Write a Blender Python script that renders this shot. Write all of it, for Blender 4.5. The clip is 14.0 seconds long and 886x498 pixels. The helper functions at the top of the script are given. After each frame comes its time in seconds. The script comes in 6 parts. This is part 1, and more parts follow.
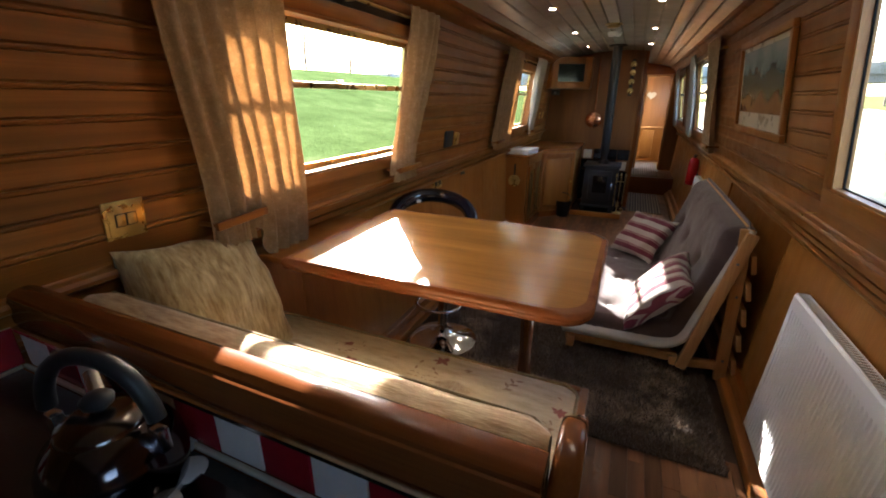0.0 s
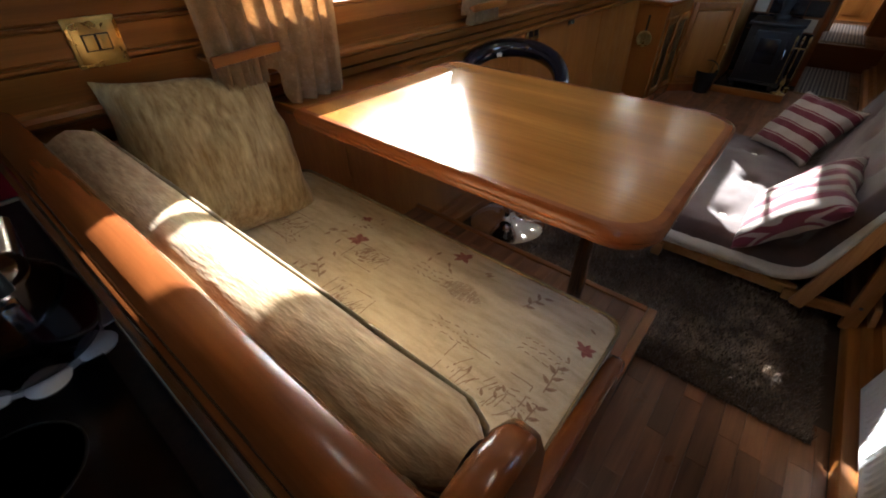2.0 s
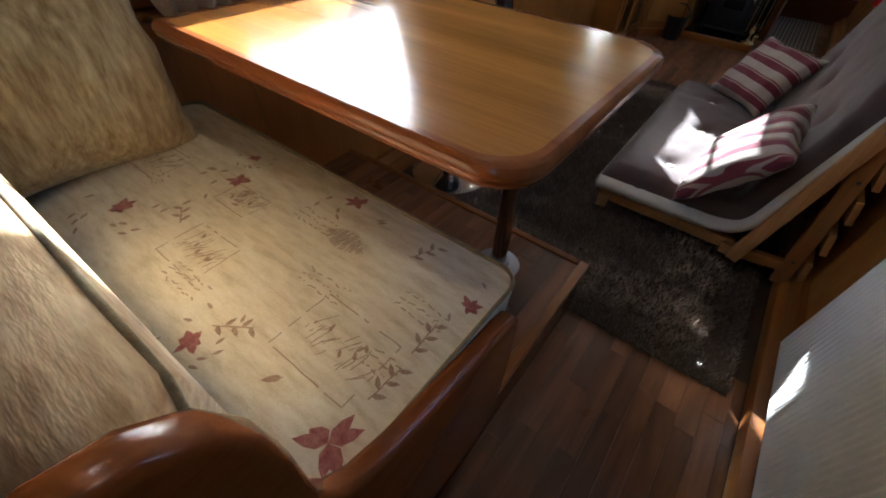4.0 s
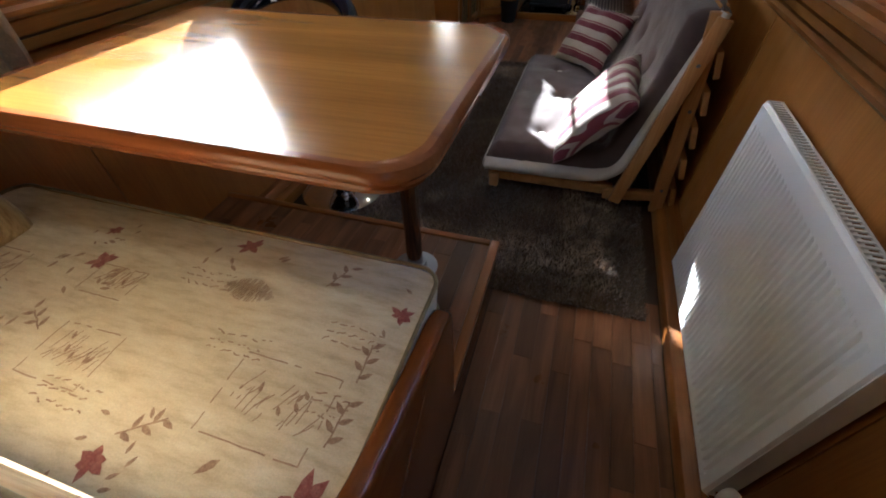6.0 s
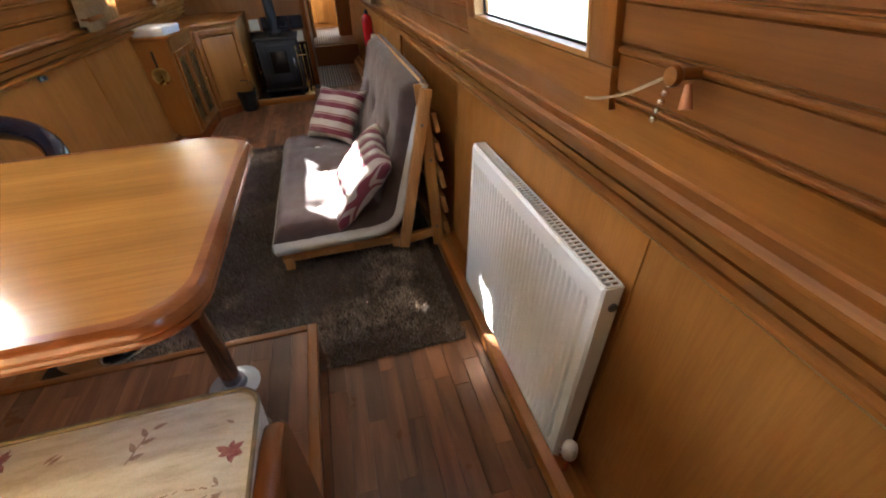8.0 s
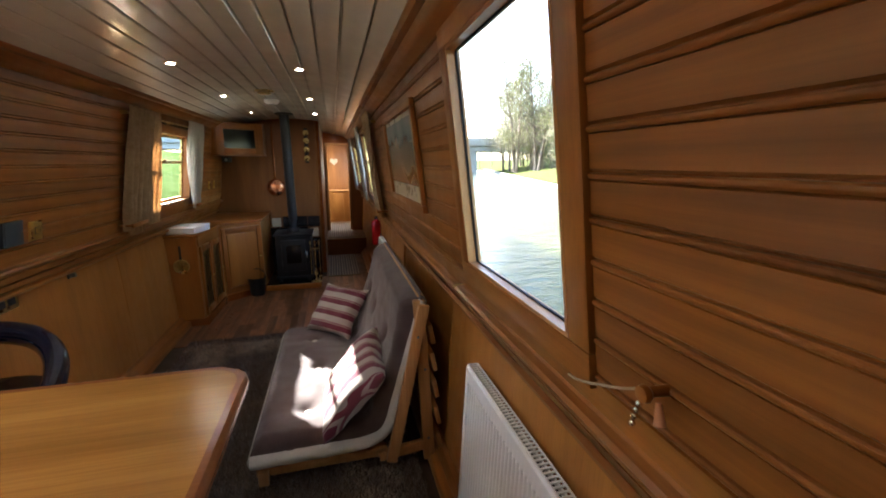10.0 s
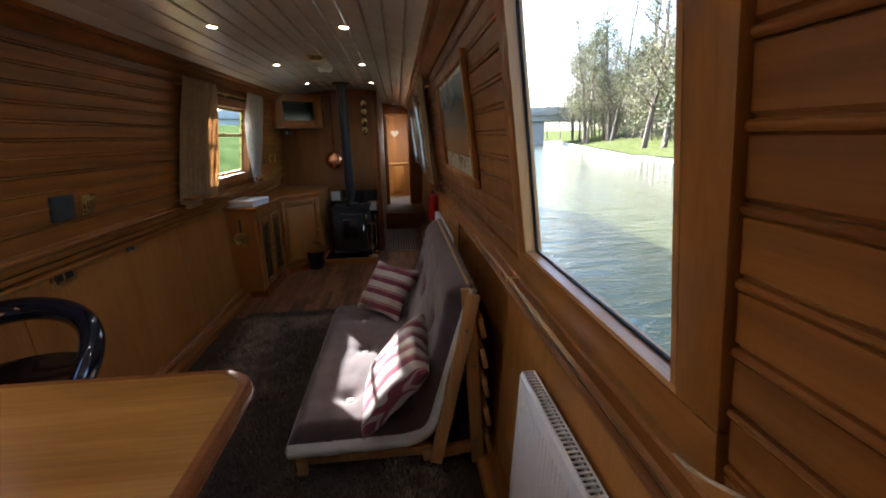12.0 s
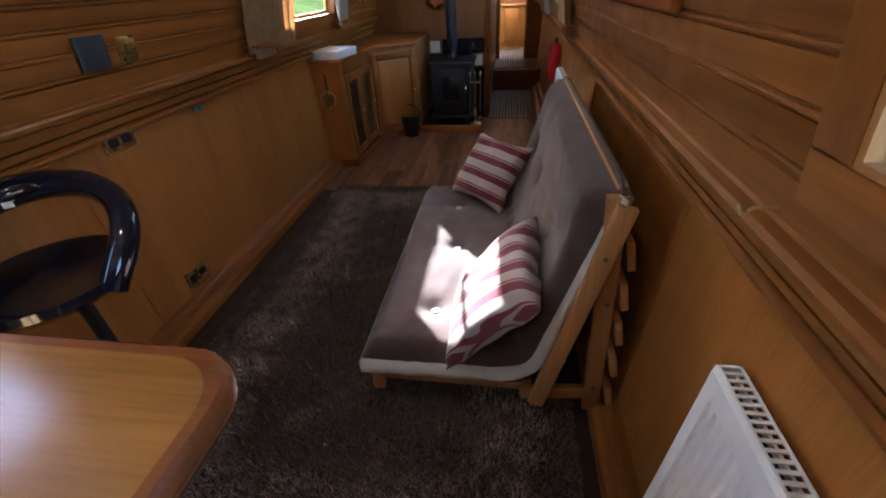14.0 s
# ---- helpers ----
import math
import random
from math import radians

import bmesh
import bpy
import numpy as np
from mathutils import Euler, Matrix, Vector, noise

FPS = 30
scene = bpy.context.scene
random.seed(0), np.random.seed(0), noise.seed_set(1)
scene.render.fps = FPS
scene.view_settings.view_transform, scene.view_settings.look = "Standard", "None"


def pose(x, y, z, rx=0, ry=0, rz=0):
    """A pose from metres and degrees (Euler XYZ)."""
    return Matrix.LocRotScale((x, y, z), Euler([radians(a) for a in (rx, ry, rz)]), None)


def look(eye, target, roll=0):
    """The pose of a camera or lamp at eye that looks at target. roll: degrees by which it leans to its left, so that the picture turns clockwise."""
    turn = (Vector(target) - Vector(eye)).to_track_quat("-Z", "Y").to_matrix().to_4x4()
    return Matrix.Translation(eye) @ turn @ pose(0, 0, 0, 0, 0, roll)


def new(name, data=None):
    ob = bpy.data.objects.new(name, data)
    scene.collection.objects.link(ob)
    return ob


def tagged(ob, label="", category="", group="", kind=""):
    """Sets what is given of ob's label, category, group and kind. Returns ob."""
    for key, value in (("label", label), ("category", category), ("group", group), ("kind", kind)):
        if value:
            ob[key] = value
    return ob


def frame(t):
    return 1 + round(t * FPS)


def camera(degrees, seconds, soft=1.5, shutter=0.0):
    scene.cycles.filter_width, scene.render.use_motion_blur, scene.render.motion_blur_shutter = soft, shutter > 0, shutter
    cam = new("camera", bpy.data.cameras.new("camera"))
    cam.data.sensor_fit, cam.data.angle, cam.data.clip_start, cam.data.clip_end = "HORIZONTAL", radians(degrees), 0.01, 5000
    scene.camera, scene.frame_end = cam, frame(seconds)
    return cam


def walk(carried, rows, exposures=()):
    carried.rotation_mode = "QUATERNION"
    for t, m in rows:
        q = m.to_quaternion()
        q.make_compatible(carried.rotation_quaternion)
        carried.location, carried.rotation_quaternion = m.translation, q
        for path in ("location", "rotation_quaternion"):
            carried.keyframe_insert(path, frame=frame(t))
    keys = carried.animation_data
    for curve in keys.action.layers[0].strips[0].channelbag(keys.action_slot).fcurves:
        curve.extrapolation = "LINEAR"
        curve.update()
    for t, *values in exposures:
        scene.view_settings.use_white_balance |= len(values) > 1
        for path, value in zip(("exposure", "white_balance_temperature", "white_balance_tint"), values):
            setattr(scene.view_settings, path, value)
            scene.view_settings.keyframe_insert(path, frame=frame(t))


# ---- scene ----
cam = camera(94.2, 14.0, soft=1.9)
PATH = [
    (0, (0.258, 0.155, 1.441), (-0.501, 1.873, 0.754), 0.2),
    (0.5, (0.284, 0.222, 1.402), (-0.523, 1.808, 0.49), -2.3),
    (1, (0.306, 0.366, 1.38), (-0.7, 1.734, 0.324), -0.8),
    (1.5, (0.334, 0.44, 1.349), (-0.738, 1.644, 0.165), -0.2),
    (2, (0.304, 0.475, 1.345), (-0.698, 1.693, 0.114), 0.1),
    (2.5, (0.266, 0.492, 1.35), (-0.713, 1.765, 0.158), 1.3),
    (3, (0.317, 0.566, 1.333), (-0.674, 1.794, 0.103), 1.8),
    (3.5, (0.409, 0.65, 1.269), (-0.486, 1.81, -0.092), 2.2),
    (6, (0.406, 0.667, 1.246), (-0.062, 2.054, -0.117), -1.8),
    (6.5, (0.403, 0.635, 1.29), (0.267, 2.199, 0.051), 0.0),
    (7, (0.426, 0.618, 1.296), (0.516, 2.198, 0.073), -2.4),
    (7.5, (0.447, 0.621, 1.29), (0.704, 2.144, 0.019), -2.6),
    (8, (0.455, 0.634, 1.314), (0.837, 2.212, 0.147), -2.6),
    (8.5, (0.448, 0.647, 1.387), (0.907, 2.383, 0.507), -0.7),
    (9, (0.433, 0.648, 1.463), (0.949, 2.491, 0.881), 0.5),
    (11.5, (0.562, 0.789, 1.488), (0.893, 2.728, 1.124), -1.0),
    (12, (0.569, 0.902, 1.459), (0.764, 2.82, 0.927), -0.9),
    (12.5, (0.526, 1.061, 1.435), (0.636, 2.95, 0.788), -0.4),
    (13, (0.494, 1.189, 1.39), (0.437, 3.029, 0.608), -0.7),
    (13.5, (0.514, 1.353, 1.341), (0.343, 3.1, 0.382), -0.8),
    (14, (0.541, 1.455, 1.337), (0.255, 3.103, 0.241), -3.3),
]
EXPOSURES = [(0, 3.3, 6050, 12), (1.5, 3.1, 5850, 10), (3.5, 3.05, 5300, 7), (6, 3.25, 5350, 7), (7, 3.7, 5750, 8), (8, 4.3, 5900, 9), (9, 4.1, 5950, 9), (11.5, 2.85, 5800, 12), (12.5, 2.95, 5600, 13), (13.5, 3.65, 5500, 14), (14, 3.5, 5450, 14)]
walk(cam, [(t, look(eye, target, roll)) for t, eye, target, roll in PATH], EXPOSURES)

# ---------------------------------------------------------------- world and lights
SUN_DIR = Vector((1.0, -1.57, -0.81)).normalized()
world = bpy.data.worlds.new("sky")
scene.world = world
world.use_nodes = True
wn = world.node_tree
sky = wn.nodes.new("ShaderNodeTexSky")
sky.sky_type = "NISHITA"
sky.sun_disc = False
sky.sun_elevation = math.asin(-SUN_DIR.z)
sky.sun_rotation = math.atan2(-SUN_DIR.x, -SUN_DIR.y)
sky.air_density, sky.dust_density, sky.ozone_density = 1.0, 2.0, 1.0
wn.links.new(sky.outputs[0], wn.nodes["Background"].inputs[0])
wn.nodes["Background"].inputs[1].default_value = 0.15
sun_data = bpy.data.lights.new("sun", "SUN")
sun_data.energy, sun_data.angle, sun_data.color = 5.0, radians(0.6), (1.0, 0.94, 0.85)
sun = new("sun", sun_data)
sun.matrix_world = look((-6, 9, 8), Vector((-6, 9, 8)) + SUN_DIR)

# fill lamps added in the two invented far cabin windows to brighten that cabin
for side in (-1, 1):
    lamp = bpy.data.lights.new("far_cabin_fill", "AREA")
    lamp.shape, lamp.size, lamp.size_y, lamp.energy, lamp.color = "RECTANGLE", 0.62, 0.50, 1.7, (1.0, 0.95, 0.86)
    ob = new("far_cabin_fill", lamp)
    ob.matrix_world = look((side * 0.885, 9.05, 1.44), (0.2 * side, 9.25, 1.25))


# ---------------------------------------------------------------- material tools
def nodes_of(name):
    m = bpy.data.materials.new(name)
    m.use_nodes = True
    nt = m.node_tree
    return m, nt, nt.nodes["Principled BSDF"]


def ramp(nt, fac, stops):
    r = nt.nodes.new("ShaderNodeValToRGB")
    while len(r.color_ramp.elements) < len(stops):
        r.color_ramp.elements.new(0.5)
    for e, (p, c) in zip(r.color_ramp.elements, stops):
        e.position, e.color = p, (*c, 1)
    nt.links.new(fac, r.inputs[0])
    return r.outputs[0]


def coords(nt, scale, wander=True, offset=(0, 0, 0)):
    tc = nt.nodes.new("ShaderNodeTexCoord")
    mp = nt.nodes.new("ShaderNodeMapping")
    mp.inputs["Scale"].default_value = scale
    mp.inputs["Location"].default_value = offset
    out = tc.outputs["Object"]
    if wander:
        info = nt.nodes.new("ShaderNodeObjectInfo")
        add = nt.nodes.new("ShaderNodeVectorMath")
        add.operation = "ADD"
        sc = nt.nodes.new("ShaderNodeMath")
        sc.operation = "MULTIPLY"
        sc.inputs[1].default_value = 17.0
        nt.links.new(info.outputs["Random"], sc.inputs[0])
        nt.links.new(out, add.inputs[0])
        nt.links.new(sc.outputs[0], add.inputs[1])
        out = add.outputs[0]
    nt.links.new(out, mp.inputs[0])
    return mp.outputs[0]


def noise_tex(nt, vec, scale, detail=4.0, rough=0.55, distort=0.0):
    n = nt.nodes.new("ShaderNodeTexNoise")
    n.inputs["Scale"].default_value = scale
    n.inputs["Detail"].default_value = detail
    n.inputs["Roughness"].default_value = rough
    n.inputs["Distortion"].default_value = distort
    nt.links.new(vec, n.inputs["Vector"])
    return n.outputs[0]


def mixed(nt, a, b, fac, mode="MIX"):
    m = nt.nodes.new("ShaderNodeMix")
    m.data_type, m.blend_type = "RGBA", mode
    for sock, v in ((m.inputs[0], fac), (m.inputs[6], a), (m.inputs[7], b)):
        if isinstance(v, (int, float)):
            sock.default_value = v
        elif isinstance(v, tuple):
            sock.default_value = (*v, 1)
        else:
            nt.links.new(v, sock)
    return m.outputs[2]


def bump(nt, bsdf, height, strength, dist=0.002):
    b = nt.nodes.new("ShaderNodeBump")
    b.inputs["Strength"].default_value = strength
    b.inputs["Distance"].default_value = dist
    nt.links.new(height, b.inputs["Height"])
    nt.links.new(b.outputs[0], bsdf.inputs["Normal"])


def wood(name, dark, light, axis="y", rough=0.35, figure=6.0, coat=0.3, vary=0.25, contrast=1.0, wavy=0.10, rings=1.3):
    """Varnished timber: long figure, fine pores, and a tone of its own for each piece."""
    m, nt, b = nodes_of(name)
    s = {"x": (0.12, 1, 1), "y": (1, 0.12, 1), "z": (1, 1, 0.12)}[axis]
    v = coords(nt, s)
    big = noise_tex(nt, v, figure, 3.0, 0.5, 1.6)
    w = nt.nodes.new("ShaderNodeTexWave")
    w.wave_type = "RINGS"
    w.rings_direction = "X" if axis != "x" else "Y"
    w.inputs["Scale"].default_value = figure * rings
    w.inputs["Distortion"].default_value = 5.0
    w.inputs["Detail"].default_value = 2.0
    w.inputs["Detail Scale"].default_value = 1.2
    nt.links.new(v, w.inputs["Vector"])
    s2 = {"x": (0.03, 1, 1), "y": (1, 0.03, 1), "z": (1, 1, 0.03)}[axis]
    fine = noise_tex(nt, coords(nt, s2), 160.0, 3.0, 0.6)
    mid = tuple((a + c) / 2 for a, c in zip(dark, light))
    lo = 0.5 - 0.22 / contrast
    col = ramp(nt, big, [(lo, dark), (0.5, mid), (1 - lo, light)])
    col = mixed(nt, col, ramp(nt, w.outputs[0], [(0.0, tuple(0.62 * c for c in mid)), (0.45, mid), (1.0, light)]), wavy)
    col = mixed(nt, col, ramp(nt, fine, [(0.35, (0.70, 0.64, 0.60)), (0.6, (1, 1, 1))]), 0.45, "MULTIPLY")
    info = nt.nodes.new("ShaderNodeObjectInfo")
    tone = nt.nodes.new("ShaderNodeMapRange")
    tone.inputs[3].default_value, tone.inputs[4].default_value = 1 - vary, 1 + vary
    nt.links.new(info.outputs["Random"], tone.inputs[0])
    hsv = nt.nodes.new("ShaderNodeHueSaturation")
    nt.links.new(tone.outputs[0], hsv.inputs["Value"])
    nt.links.new(col, hsv.inputs["Color"])
    nt.links.new(hsv.outputs[0], b.inputs["Base Color"])
    rg = ramp(nt, noise_tex(nt, coords(nt, (1, 1, 1)), 9.0), [(0.3, (rough * 0.8,) * 3), (0.7, (rough * 1.25,) * 3)])
    nt.links.new(rg, b.inputs["Roughness"])
    b.inputs["Coat Weight"].default_value = coat * 0.1
    b.inputs["Specular IOR Level"].default_value = 0.28 if name != "oak_tabletop" else 0.5
    b.inputs["Coat Roughness"].default_value = 0.25
    bump(nt, b, fine, 0.12, 0.001)
    return m


def plain(name, color, rough=0.5, metal=0.0, vary=0.12, scale=14.0, relief=0.05, coat=0.0, spec=0.5):
    """A painted, cast or polished surface with slight mottling and wear."""
    m, nt, b = nodes_of(name)
    n = noise_tex(nt, coords(nt, (1, 1, 1)), scale, 5.0, 0.6)
    nt.links.new(ramp(nt, n, [(0.3, tuple(c * (1 - vary) for c in color)), (0.7, tuple(min(1, c * (1 + vary)) for c in color))]), b.inputs["Base Color"])
    nt.links.new(ramp(nt, n, [(0.3, (rough * 0.8,) * 3), (0.75, (min(1, rough * 1.2),) * 3)]), b.inputs["Roughness"])
    b.inputs["Metallic"].default_value = metal
    b.inputs["Coat Weight"].default_value = coat
    b.inputs["Specular IOR Level"].default_value = spec
    fine = noise_tex(nt, coords(nt, (1, 1, 1)), scale * 12, 3.0)
    bump(nt, b, fine, relief, 0.001)
    return m


def cloth(name, dark, light, weave=420.0, blot=9.0, rough=0.9, stretch=(1, 1, 1), relief=0.5, through_light=0.0, dots=0.0):
    m, nt, b = nodes_of(name)
    n1 = noise_tex(nt, coords(nt, stretch), blot, 4.0, 0.6)
    n2 = noise_tex(nt, coords(nt, stretch), weave, 2.0, 0.6)
    col = ramp(nt, n1, [(0.3, dark), (0.7, light)])
    col = mixed(nt, col, ramp(nt, n2, [(0.3, (0.6, 0.6, 0.6)), (0.7, (1.0, 1.0, 1.0))]), 0.6, "MULTIPLY")
    if dots:
        vo = nt.nodes.new("ShaderNodeTexVoronoi")
        vo.inputs["Scale"].default_value = dots
        vo.inputs["Randomness"].default_value = 0.55
        nt.links.new(coords(nt, (1, 1, 1), False), vo.inputs["Vector"])
        col = mixed(nt, col, ramp(nt, vo.outputs["Distance"], [(0.18, (1.0, 1.0, 1.0)), (0.34, (0.74, 0.72, 0.69))]), 0.6, "MULTIPLY")
    nt.links.new(col, b.inputs["Base Color"])
    b.inputs["Roughness"].default_value = rough
    b.inputs["Sheen Weight"].default_value = 0.25
    b.inputs["Specular IOR Level"].default_value = 0.15
    bump(nt, b, n2, relief, 0.002)
    if through_light:
        t = nt.nodes.new("ShaderNodeBsdfTranslucent")
        nt.links.new(col, t.inputs[0])
        mx = nt.nodes.new("ShaderNodeMixShader")
        mx.inputs[0].default_value = through_light
        nt.links.new(b.outputs[0], mx.inputs[1])
        nt.links.new(t.outputs[0], mx.inputs[2])
        nt.links.new(mx.outputs[0], nt.nodes["Material Output"].inputs[0])
    return m


def striped(name, colors, axis, width, rough=0.9, weave=380.0, bandfuzz=0.02):
    """Woven stripes across one axis of the thing's own space; colors with their shares of the repeat."""
    m, nt, b = nodes_of(name)
    tc = nt.nodes.new("ShaderNodeTexCoord")
    sep = nt.nodes.new("ShaderNodeSeparateXYZ")
    nt.links.new(tc.outputs["Object"], sep.inputs[0])
    d = nt.nodes.new("ShaderNodeMath")
    d.operation = "DIVIDE"
    d.inputs[1].default_value = width
    nt.links.new(sep.outputs["xyz".index(axis)], d.inputs[0])
    fr = nt.nodes.new("ShaderNodeMath")
    fr.operation = "FRACT"
    nt.links.new(d.outputs[0], fr.inputs[0])
    r = nt.nodes.new("ShaderNodeValToRGB")
    r.color_ramp.interpolation = "CONSTANT"
    while len(r.color_ramp.elements) < len(colors):
        r.color_ramp.elements.new(0.5)
    at = 0.0
    for e, (c, share) in zip(r.color_ramp.elements, colors):
        e.position, e.color = at, (*c, 1)
        at += share
    nt.links.new(fr.outputs[0], r.inputs[0])
    n2 = noise_tex(nt, coords(nt, (1, 1, 1)), weave, 2.0, 0.6)
    n3 = noise_tex(nt, coords(nt, (1, 1, 1)), 12.0, 3.0, 0.6)
    col = mixed(nt, r.outputs[0], ramp(nt, n2, [(0.3, (0.62, 0.62, 0.62)), (0.7, (1, 1, 1))]), 0.6, "MULTIPLY")
    col = mixed(nt, col, ramp(nt, n3, [(0.3, (0.8, 0.78, 0.76)), (0.7, (1, 1, 1))]), 0.6, "MULTIPLY")
    nt.links.new(col, b.inputs["Base Color"])
    b.inputs["Roughness"].default_value = rough
    b.inputs["Specular IOR Level"].default_value = 0.15
    b.inputs["Sheen Weight"].default_value = 0.2
    bump(nt, b, n2, 0.5, 0.002)
    return m


def glass_mat(name, tint=(0.96, 0.98, 0.97)):
    m, nt, b = nodes_of(name)
    b.inputs["Base Color"].default_value = (*tint, 1)
    b.inputs["Roughness"].default_value = 0.0
    b.inputs["Transmission Weight"].default_value = 1.0
    b.inputs["IOR"].default_value = 1.02
    return m


def lamp_mat(name, color, strength):
    m, nt, b = nodes_of(name)
    b.inputs["Base Color"].default_value = (0.9, 0.9, 0.85, 1)
    b.inputs["Emission Color"].default_value = (*color, 1)
    b.inputs["Emission Strength"].default_value = strength
    return m


M_BOARD = wood("oak_boarding", (0.165, 0.052, 0.008), (0.285, 0.106, 0.019), "y", 0.42, 3.2, 0.25, 0.20, 0.8, 0.40, 2.0)
M_PANEL = wood("oak_veneer", (0.28, 0.104, 0.018), (0.40, 0.165, 0.033), "z", 0.37, 2.4, 0.2, 0.06, 0.9, 0.09, 1.6)
M_TRIM = wood("oak_trim", (0.18, 0.060, 0.010), (0.34, 0.130, 0.025), "y", 0.35, 7.0, 0.4, 0.06)
M_TRIMZ = wood("oak_trim_upright", (0.18, 0.060, 0.010), (0.34, 0.130, 0.025), "z", 0.35, 7.0, 0.4, 0.06)
M_TRIMX = wood("oak_trim_across", (0.18, 0.060, 0.010), (0.34, 0.130, 0.025), "x", 0.35, 7.0, 0.4, 0.06)
M_TABLE = wood("oak_tabletop", (0.24, 0.086, 0.012), (0.44, 0.185, 0.033), "x", 0.20, 4.0, 0.5, 0.02, 0.95, 0.30, 2.4)
M_EDGE = wood("mahogany_edge", (0.16, 0.042, 0.010), (0.27, 0.085, 0.022), "x", 0.20, 6.0, 0.6, 0.04)
M_BENCH = wood("mahogany_board", (0.125, 0.034, 0.008), (0.19, 0.058, 0.014), "x", 0.205, 3.0, 0.6, 0.03, 0.6, 0.06)
M_BENCHY = wood("mahogany_end", (0.15, 0.042, 0.009), (0.22, 0.068, 0.016), "y", 0.205, 3.0, 0.6, 0.03, 0.6, 0.06)
M_DARKOAK = wood("bulkhead_veneer", (0.14, 0.050, 0.013), (0.27, 0.11, 0.030), "z", 0.37, 3.0, 0.25, 0.04)
M_FLOOR = wood("laminate_floor", (0.085, 0.034, 0.014), (0.26, 0.115, 0.050), "y", 0.34, 9.0, 0.15, 0.38)
M_PINE = wood("pine", (0.34, 0.150, 0.044), (0.52, 0.265, 0.092), "y", 0.55, 8.0, 0.0, 0.10)
M_PINEZ = wood("pine_upright", (0.34, 0.150, 0.044), (0.52, 0.265, 0.092), "z", 0.55, 8.0, 0.0, 0.08)
M_JOINT = plain("joint_shadow", (0.035, 0.016, 0.006), 0.7)
M_CEIL = plain("ceiling_paint", (0.62, 0.58, 0.50), 0.22, 0, 0.05, 5.0, 0.03, 0.3)
M_BRASS = plain("brass", (0.58, 0.42, 0.16), 0.30, 1.0, 0.15, 20.0)
M_CHROME = plain("chrome", (0.82, 0.83, 0.85), 0.08, 1.0, 0.04, 20.0, 0.0)
M_STEEL = plain("steel_trim", (0.68, 0.69, 0.72), 0.22, 1.0, 0.08, 30.0, 0.02)
M_COPPER = plain("copper", (0.72, 0.33, 0.18), 0.21, 1.0, 0.15, 30.0)
M_BLACKGLOSS = plain("black_gloss_plastic", (0.006, 0.007, 0.012), 0.07, 0, 0.1, 6.0, 0.0, 0.6)
M_IRON = plain("cast_iron", (0.012, 0.012, 0.013), 0.55, 0.2, 0.3, 25.0, 0.3)
M_BLACKTILE = plain("black_tile", (0.012, 0.012, 0.014), 0.15, 0, 0.2, 10.0, 0.02)
M_CREAMTILE = plain("cream_tile", (0.62, 0.55, 0.42), 0.2, 0, 0.08, 10.0, 0.02)
M_WHITETILE = plain("white_tile", (0.72, 0.66, 0.60), 0.16, 0, 0.06, 10.0, 0.02, 0.3)
M_REDTILE = plain("red_tile", (0.26, 0.012, 0.018), 0.16, 0, 0.12, 10.0, 0.02, 0.3)
M_GROUT = plain("grout", (0.55, 0.50, 0.44), 0.8, 0, 0.15, 40.0)
M_WORKTOP = plain("dark_worktop", (0.030, 0.016, 0.010), 0.42, 0, 0.5, 60.0, 0.05)
M_HOB = plain("hob_glass", (0.004, 0.004, 0.005), 0.20, 0, 0.1, 5.0, 0.0)
M_RAD = plain("radiator_enamel", (0.84, 0.84, 0.82), 0.42, 0, 0.01, 6.0, 0.0, 0.0)
M_WHITE = plain("white_plastic", (0.78, 0.77, 0.74), 0.40, 0, 0.05)
M_GREY = plain("grey_plastic", (0.10, 0.11, 0.12), 0.4)
M_PANELGREY = plain("control_panel_grey", (0.035, 0.042, 0.050), 0.55, 0, 0.1, 14.0, 0.02, 0.0, 0.3)
M_BLACK = plain("black_plastic", (0.01, 0.01, 0.011), 0.4)
M_PLATE = plain("grey_base_plate", (0.30, 0.31, 0.33), 0.38, 0.8)
M_RED = plain("red_enamel", (0.42, 0.012, 0.014), 0.21, 0, 0.1, 8.0, 0.0, 0.4)
M_CREAMCLOTH = cloth("canvas", (0.52, 0.48, 0.40), (0.68, 0.64, 0.55), 300.0, 6.0)
M_FUTON = cloth("brown_drill", (0.062, 0.037, 0.031), (0.105, 0.067, 0.057), 500.0, 7.0)
M_CHENILLE = cloth("chenille", (0.30, 0.17, 0.065), (0.60, 0.45, 0.25), 160.0, 75.0, 0.9, (0.22, 1, 1), 0.7)
M_FUR = cloth("sand_chenille", (0.27, 0.17, 0.06), (0.58, 0.45, 0.23), 110.0, 60.0, 0.9, (1.0, 0.22, 1.0), 0.9)
M_PIPING = cloth("piping", (0.16, 0.12, 0.06), (0.30, 0.23, 0.12), 300.0, 20.0)
M_CURTAIN = cloth("curtain_weave", (0.52, 0.34, 0.18), (0.66, 0.47, 0.28), 260.0, 26.0, 0.95, (1, 1, 1), 0.4, 0.50, 46.0)
M_SHEER = cloth("pale_curtain", (0.62, 0.58, 0.52), (0.75, 0.71, 0.64), 260.0, 26.0, 0.95, (1, 1, 1), 0.3, 0.60)
M_PAPER = plain("paper_white", (0.72, 0.74, 0.78), 0.6)
M_RUGBASE = cloth("rug_backing", (0.06, 0.036, 0.021), (0.10, 0.064, 0.036), 120.0, 6.0)
